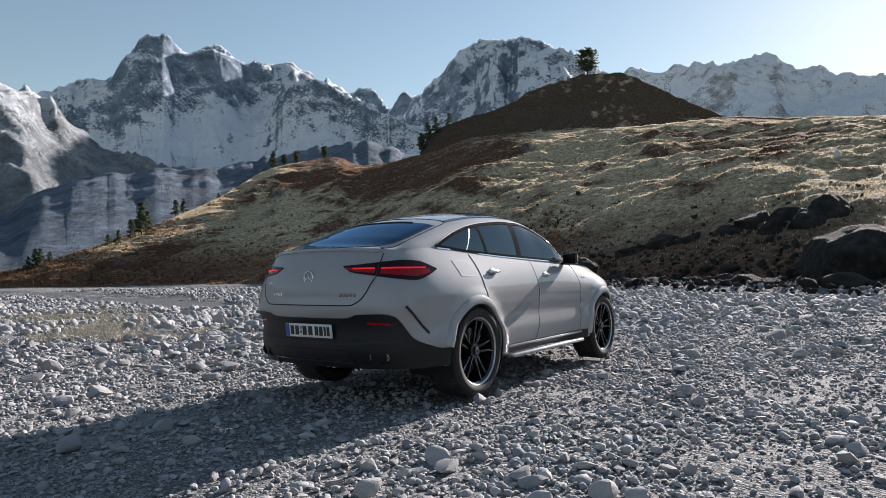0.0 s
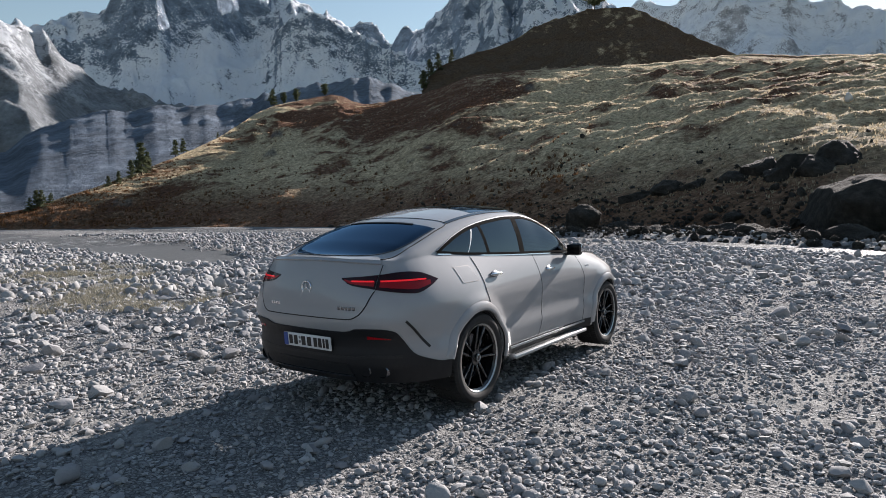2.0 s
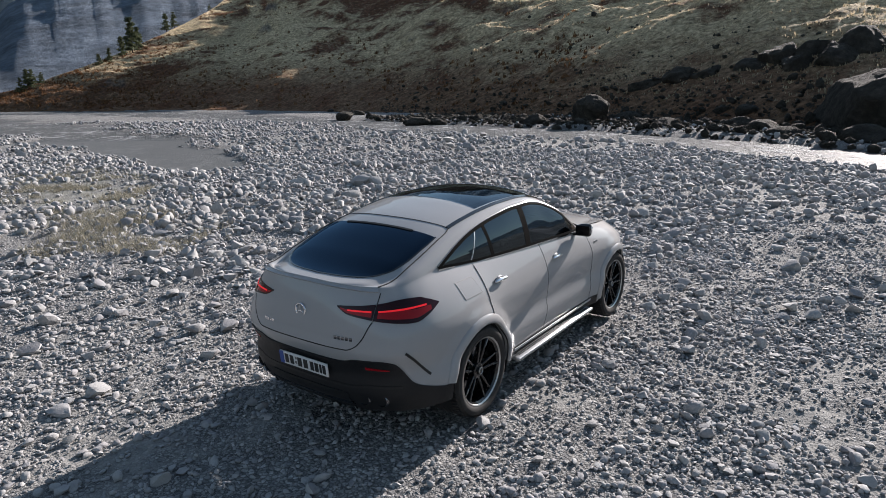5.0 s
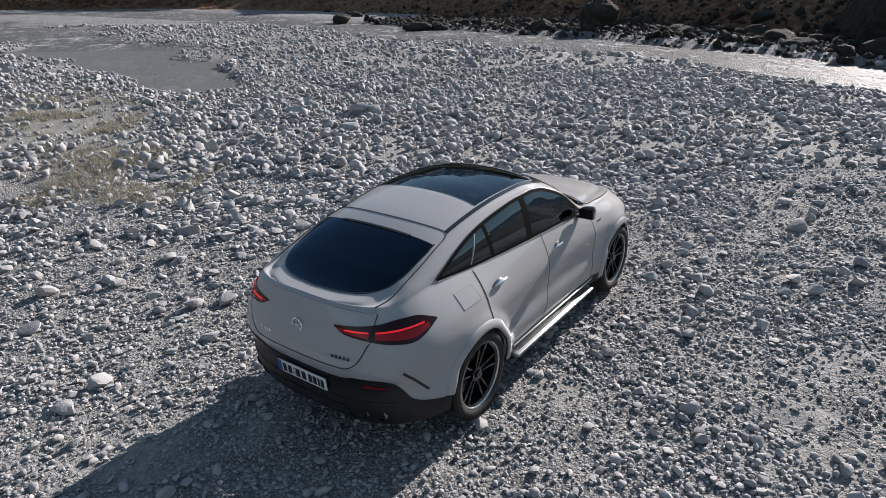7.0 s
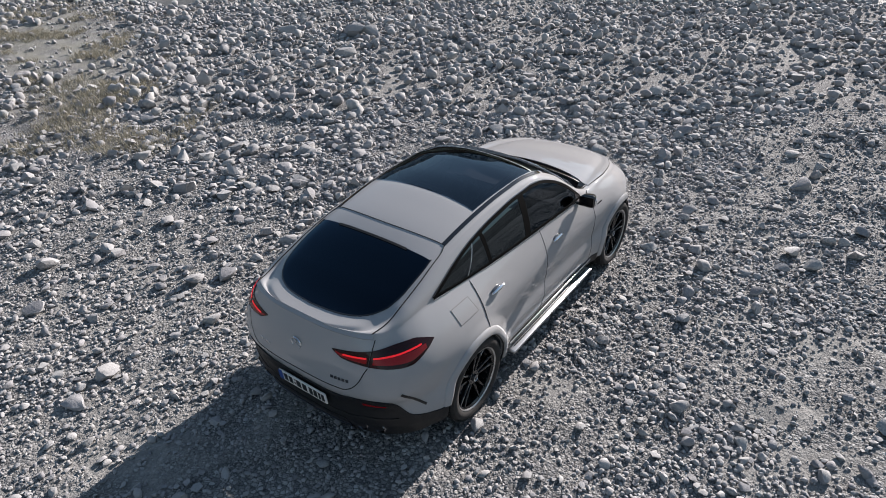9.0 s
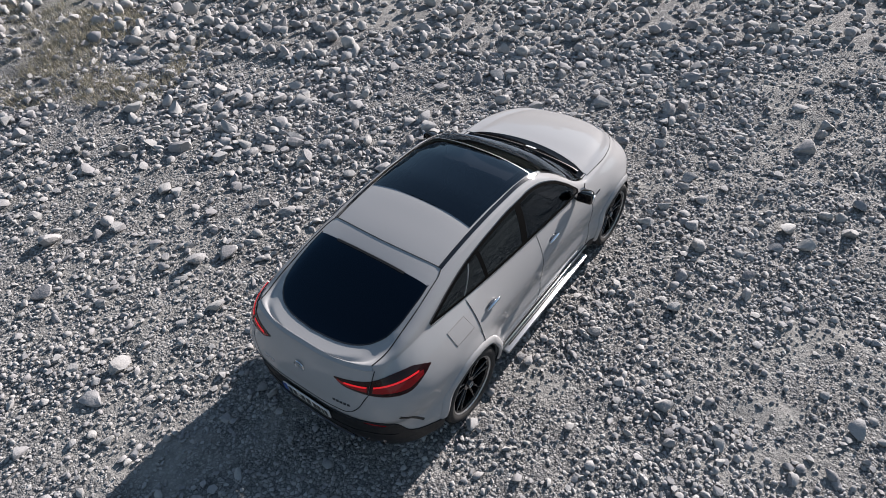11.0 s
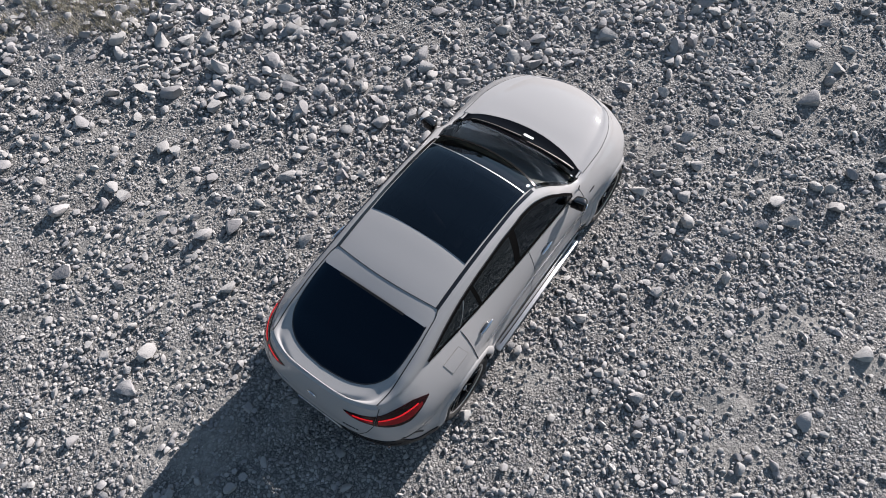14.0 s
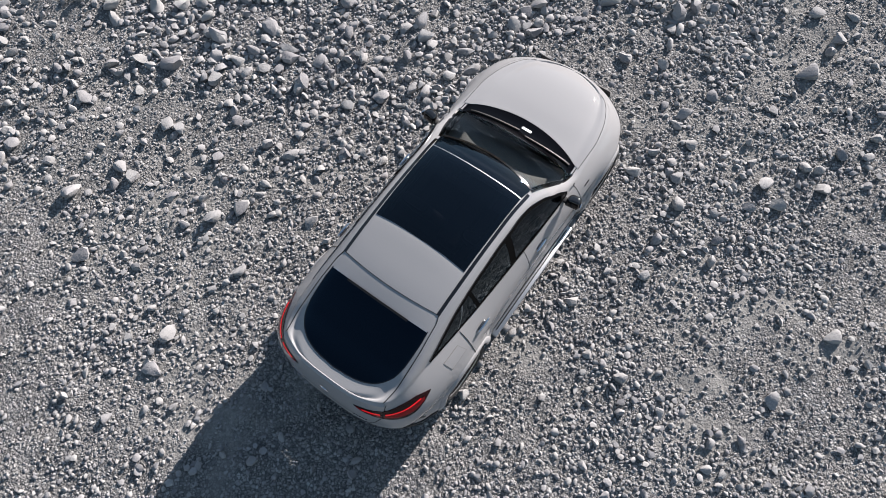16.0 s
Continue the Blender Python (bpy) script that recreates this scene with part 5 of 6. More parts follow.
# ---- cabin ----
def make_seat(x, y, wide=0.5, label="black leather car seat"):
    s = block("car_seat", (0.52, wide, 0.16), (x, y, 0.72), LEATHER, car, 0.05, (0, -6, 0), label=label, segments=3)
    block("seat_back", (0.14, wide * 0.95, 0.62), (x - 0.30, y, 1.02), LEATHER, s, 0.05, (0, -18, 0), (0.8, 0.8), segments=3)
    block("headrest", (0.10, 0.26, 0.17), (x - 0.42, y, 1.41), TRIMGREY, s, 0.04, (0, -12, 0), segments=3)
    return s


make_seat(1.42, 0.38)
make_seat(1.42, -0.38)
make_seat(0.48, 0.36, 0.55, "dark rear seat")
make_seat(0.48, -0.36, 0.55, "dark rear seat")
dash = block("dashboard", (0.55, 1.42, 0.30), (2.12, 0, 0.98), SATIN, car, 0.07, (0, 6, 0), segments=3, label="dark dashboard")
block("dash_top", (0.5, 1.36, 0.03), (2.12, 0, 1.135), TRIMGREY, dash, 0.012, (0, 4, 0))
block("display", (0.02, 0.62, 0.14), (1.86, 0.22, 1.13), GLOSSBLACK, dash, 0.006, (0, -14, 0))
bm = bmesh.new()
ring = [(0.185 * math.cos(a), 0.185 * math.sin(a)) for a in np.linspace(0, 2 * math.pi, 33)[:-1]]
vs = [[bm.verts.new((ca * (1 + 0.085 * math.cos(b)), sa * (1 + 0.085 * math.cos(b)), 0.016 * math.sin(b))) for b in np.linspace(0, 2 * math.pi, 9)[:-1]] for ca, sa in ring]
for i in range(32):
    for j in range(8):
        bm.faces.new((vs[i][j], vs[(i + 1) % 32][j], vs[(i + 1) % 32][(j + 1) % 8], vs[i][(j + 1) % 8]))
bmesh.ops.create_cube(bm, size=1.0, matrix=Matrix.Diagonal((0.36, 0.05, 0.015, 1)))
bmesh.ops.create_cube(bm, size=1.0, matrix=Matrix.Diagonal((0.13, 0.12, 0.03, 1)))
bm.transform(pose(1.78, 0.38, 1.03, 0, -65, 0))
part("steering_wheel", bm, LEATHER, car, "black steering wheel")
block("inner_mirror", (0.04, 0.22, 0.06), (1.83, 0, 1.47), BLACK, car, 0.012)
block("centre_console", (1.0, 0.26, 0.3), (1.5, 0, 0.72), SATIN, car, 0.04)
block("parcel_shelf", (0.7, 1.15, 0.03), (-0.45, 0, 1.12), BLACK, car, 0.01)


# ---- rocks and stones ----
def ico(level):
    bm = bmesh.new()
    bmesh.ops.create_icosphere(bm, subdivisions=level, radius=1.0)
    v = np.array([q.co[:] for q in bm.verts])
    f = np.array([[q.index for q in face.verts] for face in bm.faces])
    bm.free()
    return v, f


def octa():
    """A plain eight-sided grain."""
    v = np.array([(1, 0, 0), (0, 1, 0), (-1, 0, 0), (0, -1, 0), (0.1, 0.05, 1), (-0.1, 0, -1)], float)
    f = np.array([(0, 1, 4), (1, 2, 4), (2, 3, 4), (3, 0, 4), (1, 0, 5), (2, 1, 5), (3, 2, 5), (0, 3, 5)])
    return v, f


def pebble_shapes(level, count, rng, jag, cuts=0):
    """Base stones: lumpy, flattened, with a few broken faces."""
    v, f = ico(level) if level else octa()
    shapes = []
    for k in range(count):
        p = v.copy()
        for _ in range(3):
            d = rng.normal(size=3)
            d /= np.linalg.norm(d)
            p = p * (1 + jag * np.sin(2.2 * (p @ d) + rng.uniform(0, 6)))[:, None]
        for _ in range(rng.integers(4, 8) + cuts):
            d = rng.normal(size=3)
            d /= np.linalg.norm(d)
            cut = rng.uniform(0.32, 0.7)
            h = p @ d
            p = p - np.maximum(h - cut, 0)[:, None] * d * 0.85
        shapes.append(p + rng.normal(size=p.shape) * jag * 0.18)
    return np.array(shapes), f


def scatter(name, xy, size, level, material, seed, jag=0.10, flat=(0.45, 0.8), sink=0.2, label="", parent=None, lift=None):
    """One mesh of many stones at xy with the given half lengths."""
    rng = np.random.default_rng(seed)
    shapes, f = pebble_shapes(level, 24, rng, jag, 4 if level > 1 else 0)
    n, m = len(xy), shapes.shape[1]
    p = shapes[rng.integers(0, 24, n)]
    sc = np.stack([np.ones(n), rng.uniform(0.6, 0.95, n), rng.uniform(*flat, n)], -1) * size[:, None]
    p = p * sc[:, None, :]
    a, b = rng.uniform(0, 2 * math.pi, n), rng.normal(0, 0.14, n)
    c, s = np.cos(b)[:, None], np.sin(b)[:, None]
    p[..., 0], p[..., 2] = p[..., 0] * c - p[..., 2] * s, p[..., 0] * s + p[..., 2] * c
    c, s = np.cos(a)[:, None], np.sin(a)[:, None]
    p[..., 0], p[..., 1] = p[..., 0] * c - p[..., 1] * s, p[..., 0] * s + p[..., 1] * c
    z = ground(xy[:, 0], xy[:, 1]) if lift is None else lift
    p = p + np.concatenate([xy, (z + sc[:, 2] * (1 - 2 * sink) * 0.9)[:, None]], -1)[:, None, :]
    faces = (f[None] + (np.arange(n) * m)[:, None, None]).reshape(-1, 3)
    ob = sheet(name, p.reshape(-1, 3), faces, material, parent, label)
    if level:
        ob.data.set_sharp_from_angle(angle=radians(60 if level == 1 else 36))
    return ob


def under_tyre(x, y, pad):
    c, s = math.cos(radians(CAR_TURN)), math.sin(radians(CAR_TURN))
    u, w = (x - CAR[0]) * c + (y - CAR[1]) * s, -(x - CAR[0]) * s + (y - CAR[1]) * c
    hit = np.zeros(np.shape(x), bool)
    for xw in (0.0, 2.935):
        for yw in (-0.835, 0.835):
            hit |= (np.abs(u - xw) < 0.17 + pad) & (np.abs(w - yw) < 0.16 + pad)
    return hit


def wet(x, y):
    return (ground(x, y) < -0.17)


def cobble_field(x, y):
    """How thick the cobbles lie, 0 to 1."""
    n = fbm(x / 1.9, y / 1.9, 4, 31, 0.62)
    d = 0.5 + 0.9 * n
    sandy = smooth01(-(x + 0.8), -0.6, 1.6) * smooth01(12.5 - y + 0.25 * x, 0, 3.0)
    d = d * (1 - 0.62 * sandy) + 0.22 * smooth01(y - 0.1 * x, 8.2, 11)
    bare = np.exp(-(((x - 3.05) / 0.35) ** 2 + ((y - 5.95) / 0.22) ** 2)) + np.exp(-(((x - 3.9) / 0.5) ** 2 + ((y - 6.9) / 0.2) ** 2))
    return np.clip(d - bare - 1.1 * grassy(x, y), 0.03, 1) * ~beyond(x, y)


def grassy(x, y):
    """The strip of thin grass on the bar, 0 to 1."""
    return np.exp(-((((x + 10.5) * -0.6 + (y - 19) * 0.8) / 5.5) ** 2 + (((x + 10.5) * 0.8 + (y - 19) * 0.6) / 1.7) ** 2))


def beyond(x, y):
    """True on the far bank of the stream."""
    line = np.array([(q[0], q[1], q[2]) for q in STREAM[2:9]])
    return (y > np.interp(x, line[:, 0], line[:, 1] + 0.6 * line[:, 2])) & (y < 75) & (x > -12)


rng = np.random.default_rng(7)
# x, y, half length of the ones that stand out
MARKED = [(-4.33, 11.42, 0.17), (-3.91, 10.38, 0.19), (-3.78, 12.0, 0.17), (-3.54, 11.83, 0.13), (-3.3, 10.87, 0.16), (-3.8, 9.33, 0.14), (-3.6, 9.26, 0.12), (-5.02, 9.75, 0.14), (-4.07, 8.53, 0.12), (-4.87, 8.3, 0.15), (-2.6, 10.3, 0.12), (-2.96, 10.44, 0.13), (-3.23, 10.09, 0.14), (-0.3, 10.88, 0.14), (-0.37, 11.16, 0.15), (2.42, 11.6, 0.17), (2.57, 10.53, 0.12), (3.26, 9.59, 0.12), (5.62, 10.87, 0.15), (5.08, 10.22, 0.18), (2.5, 8.68, 0.11), (4.2, 8.5, 0.14), (4.9, 8.44, 0.13), (2.69, 7.69, 0.09), (4.61, 6.45, 0.13), (2.5, 5.57, 0.08), (0.29, 5.76, 0.09), (-3.25, 6.38, 0.14), (-3.75, 5.42, 0.08), (-4.38, 19.56, 0.32), (-2.61, 19.3, 0.35), (-2.06, 19.28, 0.27), (-2.57, 17.5, 0.29)]


class Cover:
    """What of a stretch of the bar is taken by stones, on a fine grid."""

    def __init__(self, x0, x1, y0, y1, cell):
        self.x0, self.y0, self.k = x0, y0, 1 / cell
        self.taken = np.zeros((int((x1 - x0) / cell), int((y1 - y0) / cell)), bool)
        self.discs = {}

    def claim(self, x, y, r, test=True):
        """Claims a disc; False where a larger stone lies already."""
        i, j, k = int((x - self.x0) * self.k), int((y - self.y0) * self.k), max(1, int(r * self.k))
        t = self.taken
        if not (k < i < t.shape[0] - 1 - k and k < j < t.shape[1] - 1 - k):
            return not test
        h = int(k * 0.62)
        if test and (t[i, j] or t[i - h, j] or t[i + h, j] or t[i, j - h] or t[i, j + h]):
            return False
        if k not in self.discs:
            q = np.arange(-k, k + 1)
            self.discs[k] = q[:, None] ** 2 + q[None] ** 2 <= k * k
        t[i - k : i + k + 1, j - k : j + k + 1] |= self.discs[k]
        return True


BAR, FAR_BAR = Cover(-8.0, 9.0, 2.2, 14.2, 0.01), Cover(-30, 28, 12.8, 30, 0.025)


def place(n, box, small, large, power, keep, cone=None, pad=0.02, grow=0.0, packed=None):
    """Random places thinned by the field, and sizes by a power law; packed: side by side, the largest first."""
    x, y = rng.uniform(box[0], box[1], n), rng.uniform(box[2], box[3], n)
    ok = rng.uniform(0, 1, n) < keep(x, y)
    if cone is not None:
        ok &= np.abs(x) < cone * y + 2.0
    q = rng.uniform(0, 1, n)
    size = small * (1 - q * (1 - (small / large) ** power)) ** (-1 / power)
    size = size * (1 + grow * smooth01(y - 0.4 * x, 8.5, 11.5))
    ok &= ~under_tyre(x, y, pad + size * 0.6)
    ok &= ~wet(x, y) | (rng.uniform(0, 1, n) < 0.06)
    x, y, size = x[ok], y[ok], size[ok]
    if packed:
        order = np.argsort(-size)
        x, y, size = x[order], y[order], size[order]
        free = np.array([packed.claim(a, b, r * 0.74) for a, b, r in zip(x, y, size)], bool)
        x, y, size = x[free], y[free], size[free]
    return np.stack([x, y], -1), size


for x, y, size in MARKED:
    BAR.claim(x, y, size * 0.8, False)
    FAR_BAR.claim(x, y, size * 0.8, False)
near = (-7.6, 8.6, 2.6, 13.5)
xy, sz = place(3600, near, 0.062, 0.15, 2.3, lambda x, y: (0.05 + 0.95 * cobble_field(x, y)) * (0.2 + 0.8 * smooth01(y - 0.15 * x, 6.8, 9.5)), 0.62, grow=0.25, packed=BAR)
tagged(scatter("cobble_stones", xy, sz, 2, STONE, 15, 0.15, (0.45, 0.75), 0.26), "rounded pale grey cobbles on the gravel", "cobbles", kind="stuff")
xy, sz = place(20000, near, 0.034, 0.07, 2.4, lambda x, y: 0.1 + 0.9 * cobble_field(x, y) * (0.5 + 0.5 * smooth01(y - 0.15 * x, 6.5, 9)), 0.62, grow=0.3, packed=BAR)
tagged(scatter("pebbles", xy, sz, 1, STONE, 5, 0.15, (0.45, 0.8), 0.24), "rounded grey river pebbles", "pebbles", kind="stuff")
xy, sz = place(90000, near, 0.018, 0.038, 2.0, lambda x, y: 0.2 + 0.8 * cobble_field(x, y), 0.62, packed=BAR)
tagged(scatter("gravel", xy, sz, 1, STONE, 2, 0.14, (0.45, 0.8), 0.2), "coarse grey gravel of broken stones", "gravel", kind="stuff")
xy, sz = place(60000, near, 0.011, 0.018, 2.0, lambda x, y: 0.45 + 0.55 * cobble_field(x, y), 0.62, pad=0.0, packed=BAR)
tagged(scatter("small_gravel", xy, sz, 0, STONE, 1, 0.12, (0.4, 0.7), 0.2), "fine grey gravel between the cobbles", "gravel", kind="stuff")
xy, sz = place(42000, (-27, 25, 13.2, 29), 0.05, 0.19, 1.9, lambda x, y: np.minimum(1, 0.45 + 1.0 * cobble_field(x, y)) * (1 - 0.8 * grassy(x, y)), 0.80, packed=FAR_BAR)
tagged(scatter("cobbles", xy, sz, 1, STONE, 3, 0.07, (0.55, 0.9), 0.2), "grey cobbles covering the river bar", "cobbles", kind="stuff")
xy, sz = place(26000, (-45, 40, 28.8, 62), 0.08, 0.3, 2.3, lambda x, y: 0.3 + 0.7 * cobble_field(x, y), 0.74)
tagged(scatter("far_cobbles", xy, sz, 1, STONE, 4, 0.07, (0.5, 0.85), 0.2), "distant grey cobbles along the stream", "cobbles", kind="stuff")

x, y = rng.uniform(-8, 34, 24000), rng.uniform(22, 66, 24000)
ok = beyond(x, y) & (ground(x, y) > -0.35) & (near_line(x, y, STREAM) < 9) & (rng.uniform(0, 1, 24000) < 0.35 + 0.65 * smooth01(near_line(x, y, STREAM), 0, 2))
x, y = x[ok], y[ok]
tagged(scatter("bank_rubble", np.stack([x, y], -1), np.minimum(0.1 * rng.uniform(0.02, 1, len(x)) ** -0.45, 0.55), 1, BOULDER, 19, 0.12, (0.5, 0.85), 0.25), "dark rubble along the far bank", "rubble", kind="stuff")

# the bar goes on beside and behind
n = 26000
x, y = rng.uniform(-13, 13, n), rng.uniform(-7, 14, n)
ok = (rng.uniform(0, 1, n) < 0.25 + 0.75 * cobble_field(x, y)) & ((np.abs(x) > 0.62 * y + 1.6) | (y < 2.9) | (x < -7.4) | (x > 8.4)) & ~wet(x, y)
x, y = x[ok], y[ok]
tagged(scatter("outer_gravel", np.stack([x, y], -1), 0.022 * rng.uniform(0.06, 1, len(x)) ** -0.4, 0, STONE, 6, 0.14, (0.45, 0.85), 0.22), "loose grey stones on the gravel bar", "gravel", kind="stuff")

# larger stones, each its own piece of the ground
GROUND = bpy.data.objects["ground"]
STONES = []
BIGSTONE = make_stone("grey_cobble", 1.06)
shapes, sf = pebble_shapes(2, 12, np.random.default_rng(5), 0.13, 6)
for k in range(12):
    me = bpy.data.meshes.new("stone")
    me.from_pydata((shapes[k] / np.abs(shapes[k]).max(0) * [1.0, 0.78, 0.6]).tolist(), [], sf.tolist())
    me.polygons.foreach_set("use_smooth", [True] * len(me.polygons))
    me.set_sharp_from_angle(angle=radians(33))
    me.materials.append(BIGSTONE)
    STONES.append(me)


def lay_stone(x, y, size, turn=None, low=0.25):
    ob = new("stone", random.choice(STONES))
    z = float(ground(np.array([x]), np.array([y]))[0])
    ob.parent = GROUND
    ob.location = (x, y, z + size * 0.62 * (1 - 2 * low))
    ob.rotation_euler = (random.gauss(0, 0.18), random.gauss(0, 0.18), random.uniform(0, 6.28) if turn is None else turn)
    ob.scale = (size, size, size * random.uniform(0.75, 1.05))
    return ob


for x, y, size in MARKED:
    lay_stone(x, y, size)
while len([o for o in GROUND.children]) < 300:
    x, y = random.uniform(-7, 7), random.uniform(2.8, 15)
    back = y - 0.4 * x
    if random.random() > 0.05 + float(cobble_field(np.array([x]), np.array([y]))[0]) * (0.22 if back < 8.5 else 0.9):
        continue
    size = 0.05 * random.random() ** -0.34 * (1.0 if back < 8.5 else 1.35)
    if size > (0.085 if back < 8.5 else 0.19) or y < 4.4 or under_tyre(np.array([x]), np.array([y]), size)[0]:
        continue
    lay_stone(x, y, size)


def make_rock(name, x, y, z, size, seed, label, material=BOULDER, level=4, cuts=7):
    """A weathered boulder: faceted, cracked and uneven."""
    v, f = ico(level)
    r = np.random.default_rng(seed)
    p = v.copy()
    for _ in range(cuts):
        d = r.normal(size=3)
        d /= np.linalg.norm(d)
        h = p @ d
        p = p - np.maximum(h - r.uniform(0.55, 0.85), 0)[:, None] * d * 0.9
    for scale, amp in ((1.3, 0.14), (3.1, 0.09), (7.0, 0.05), (15.0, 0.025)):
        d = np.array([noise.noise(Vector(q * scale + seed)) for q in p])
        p = p * (1 + amp * d)[:, None]
    p = p * np.array(size)
    a = r.uniform(0, 6.28)
    c, s_ = math.cos(a), math.sin(a)
    p = np.stack([p[:, 0] * c - p[:, 1] * s_, p[:, 0] * s_ + p[:, 1] * c, p[:, 2]], -1)
    ob = sheet(name, p, f, material)
    ob.location = (x, y, z)
    return tagged(ob, label, "rock", "boulders along the far bank")


def hill_at(az, tau, hill=None):
    """Point of the hillside on a bearing, tau of the way from foot to crest."""
    h = HILL if hill is None else hill
    i = int(np.argmin(np.abs(h[0] - az)))
    j = int(np.argmin(np.abs(h[1] - tau)))
    return h[2][j, i], h[3][j, i], h[4][j, i]


def crest_at(az):
    """Highest point of the hillside on a bearing, as seen from the plain."""
    i = int(np.argmin(np.abs(HILL[0] - az)))
    j = int(np.argmax(HILL[4][:, i] / np.hypot(HILL[2][:, i], HILL[3][:, i])))
    return HILL[2][j, i], HILL[3][j, i], HILL[4][j, i]


make_rock("boulder", 23.4, 38.0, 1.0, (5.4, 3.4, 2.75), 3, "large dark weathered boulder beside the stream", cuts=16)
make_rock("boulder", 10.2, 48.5, 0.7, (1.6, 1.4, 1.35), 5, "rounded dark boulder at the stream's edge")
make_rock("boulder", 6.2, 49.8, 0.2, (1.0, 0.8, 0.55), 6, "low boulder lying in the stream")
make_rock("boulder", -2.6, 53.5, 0.0, (1.3, 0.8, 0.42), 8, "flat wet rock in the stream")
make_rock("boulder", -1.0, 54.0, 0.0, (0.8, 0.6, 0.4), 9, "flat wet rock in the stream")
make_rock("boulder", -10.0, 63.5, 0.1, (1.2, 0.8, 0.55), 10, "pale rock at the stream's bend")
make_rock("boulder", 17.8, 34.6, 0.0, (0.7, 0.5, 0.4), 11, "grey rock in the stream")
rr_ = random.Random(11)
for k in range(46):
    az = rr_.uniform(-12, 36)
    tau = rr_.random() ** 2 * 0.05
    x, y, z = hill_at(az, tau)
    z = max(z, -0.2)
    q = rr_.uniform(0.35, 1.0) * (1.25 if az > 12 else 0.7)
    make_rock("boulder", x, y - 0.3, z + q * 0.15, (q * 1.25, q, q * rr_.uniform(0.55, 0.85)), 100 + k, "grey boulder on the rocky far bank", level=3)
for k, (az, tau, sx_, sz_) in enumerate(((28.3, 0.20, 2.6, 2.0), (27.0, 0.17, 2.0, 1.4), (29.4, 0.19, 2.2, 1.5), (19.0, 0.14, 2.0, 1.1), (16.4, 0.13, 1.8, 1.0), (21.0, 0.15, 1.6, 0.9), (23.5, 0.16, 1.8, 1.0), (8.6, 0.05, 1.6, 1.2), (25.6, 0.19, 2.4, 1.5), (31.0, 0.22, 2.6, 1.6))):
    x, y, z = hill_at(az, tau * 0.62)
    make_rock("outcrop", x, y, z - 0.35 * sz_, (sx_, sx_ * 0.7, sz_), 200 + k, "dark rocky outcrop on the hillside", cuts=12)
n_s = 5200
r_s = np.random.default_rng(77)
i_s = np.clip(np.searchsorted(HILL[0], r_s.uniform(-6, 37, n_s)), 0, len(HILL[0]) - 1)
j_s = np.clip((r_s.exponential(0.075, n_s) * 120).astype(int) + 1, 1, 80)
pts = np.stack([HILL[2][j_s, i_s], HILL[3][j_s, i_s]], -1) + r_s.normal(0, 0.5, (n_s, 2))
tagged(scatter("scree", pts, 0.10 * r_s.uniform(0.04, 1, n_s) ** -0.5, 1, BOULDER, 9, 0.16, (0.55, 0.95), 0.3, lift=HILL[4][j_s, i_s]), "dark rubble along the foot of the slope", "rubble", kind="stuff")
x, y, z = hill_at(31.4, 0.3)
make_rock("boulder", x, y, z + 0.5, (0.4, 0.35, 0.55), 300, "small pale rock on the slope", plain("pale_rock", (0.6, 0.6, 0.58), 0.8), 3)


# ---- trees ----
def make_tree(x, y, z, height, seed, crown=(0.05, 1.0), wide=0.2, label="dark green conifer on the slope", dome=False):
    """A conifer: tapered trunk, limbs in whorls, and needle clumps of many small blades."""
    r = random.Random(seed)
    tree = tagged(new("conifer"), label, "tree", "conifers on the hillside")
    tree.location = (x, y, z - 0.15)
    bm = bmesh.new()
    bmesh.ops.create_cone(bm, segments=8, radius1=height * 0.022, radius2=height * 0.004, depth=height * 0.97, cap_ends=True, matrix=Matrix.Translation((0, 0, height * 0.485)))
    limbs = []
    for k in range(int((90 if dome else 40) + height * 3)):
        t = crown[0] + 0.1 + (0.88 - crown[0]) * r.random()
        reach = height * wide * 1.45 * (1.02 - t) ** 0.75 * r.uniform(0.55, 1.15)
        if dome:
            reach = height * wide * max(0.05, 1 - ((t - 0.6) / 0.44) ** 2) ** 0.5 * r.uniform(0.5, 1.1)
        a = r.uniform(0, 6.283)
        p0 = Vector((0, 0, height * t))
        p1 = p0 + Vector((math.cos(a) * reach, math.sin(a) * reach, reach * r.uniform(-0.25, 0.25)))
        limbs.append((p0, p1))
        q = (p1 - p0).to_track_quat("Z", "Y").to_matrix().to_4x4()
        bmesh.ops.create_cone(bm, segments=4, radius1=height * 0.005, radius2=height * 0.001, depth=(p1 - p0).length, cap_ends=False, matrix=Matrix.Translation((p0 + p1) / 2) @ q)
    part("trunk", bm, BARK, tree, "brown trunk with limbs")
    v, f = [], []
    for p0, p1 in limbs:
        for _ in range(22):
            c = p0.lerp(p1, r.uniform(0.25, 1.08)) + Vector((r.gauss(0, 1), r.gauss(0, 1), r.gauss(0, 0.6))) * height * 0.022
            d = Vector((r.gauss(0, 1), r.gauss(0, 1), r.gauss(0.2, 0.6))).normalized() * height * r.uniform(0.035, 0.08)
            e = d.cross(Vector((r.gauss(0, 1), r.gauss(0, 1), r.gauss(0, 1)))).normalized() * height * 0.026
            i = len(v)
            v += [c - e, c + e, c + d + e * 0.3, c + d - e * 0.3]
            f.append((i, i + 1, i + 2, i + 3))
    sheet("crown", np.array([tuple(q) for q in v]), np.array(f), NEEDLES, tree, "dense dark needle clumps", False)
    return tree


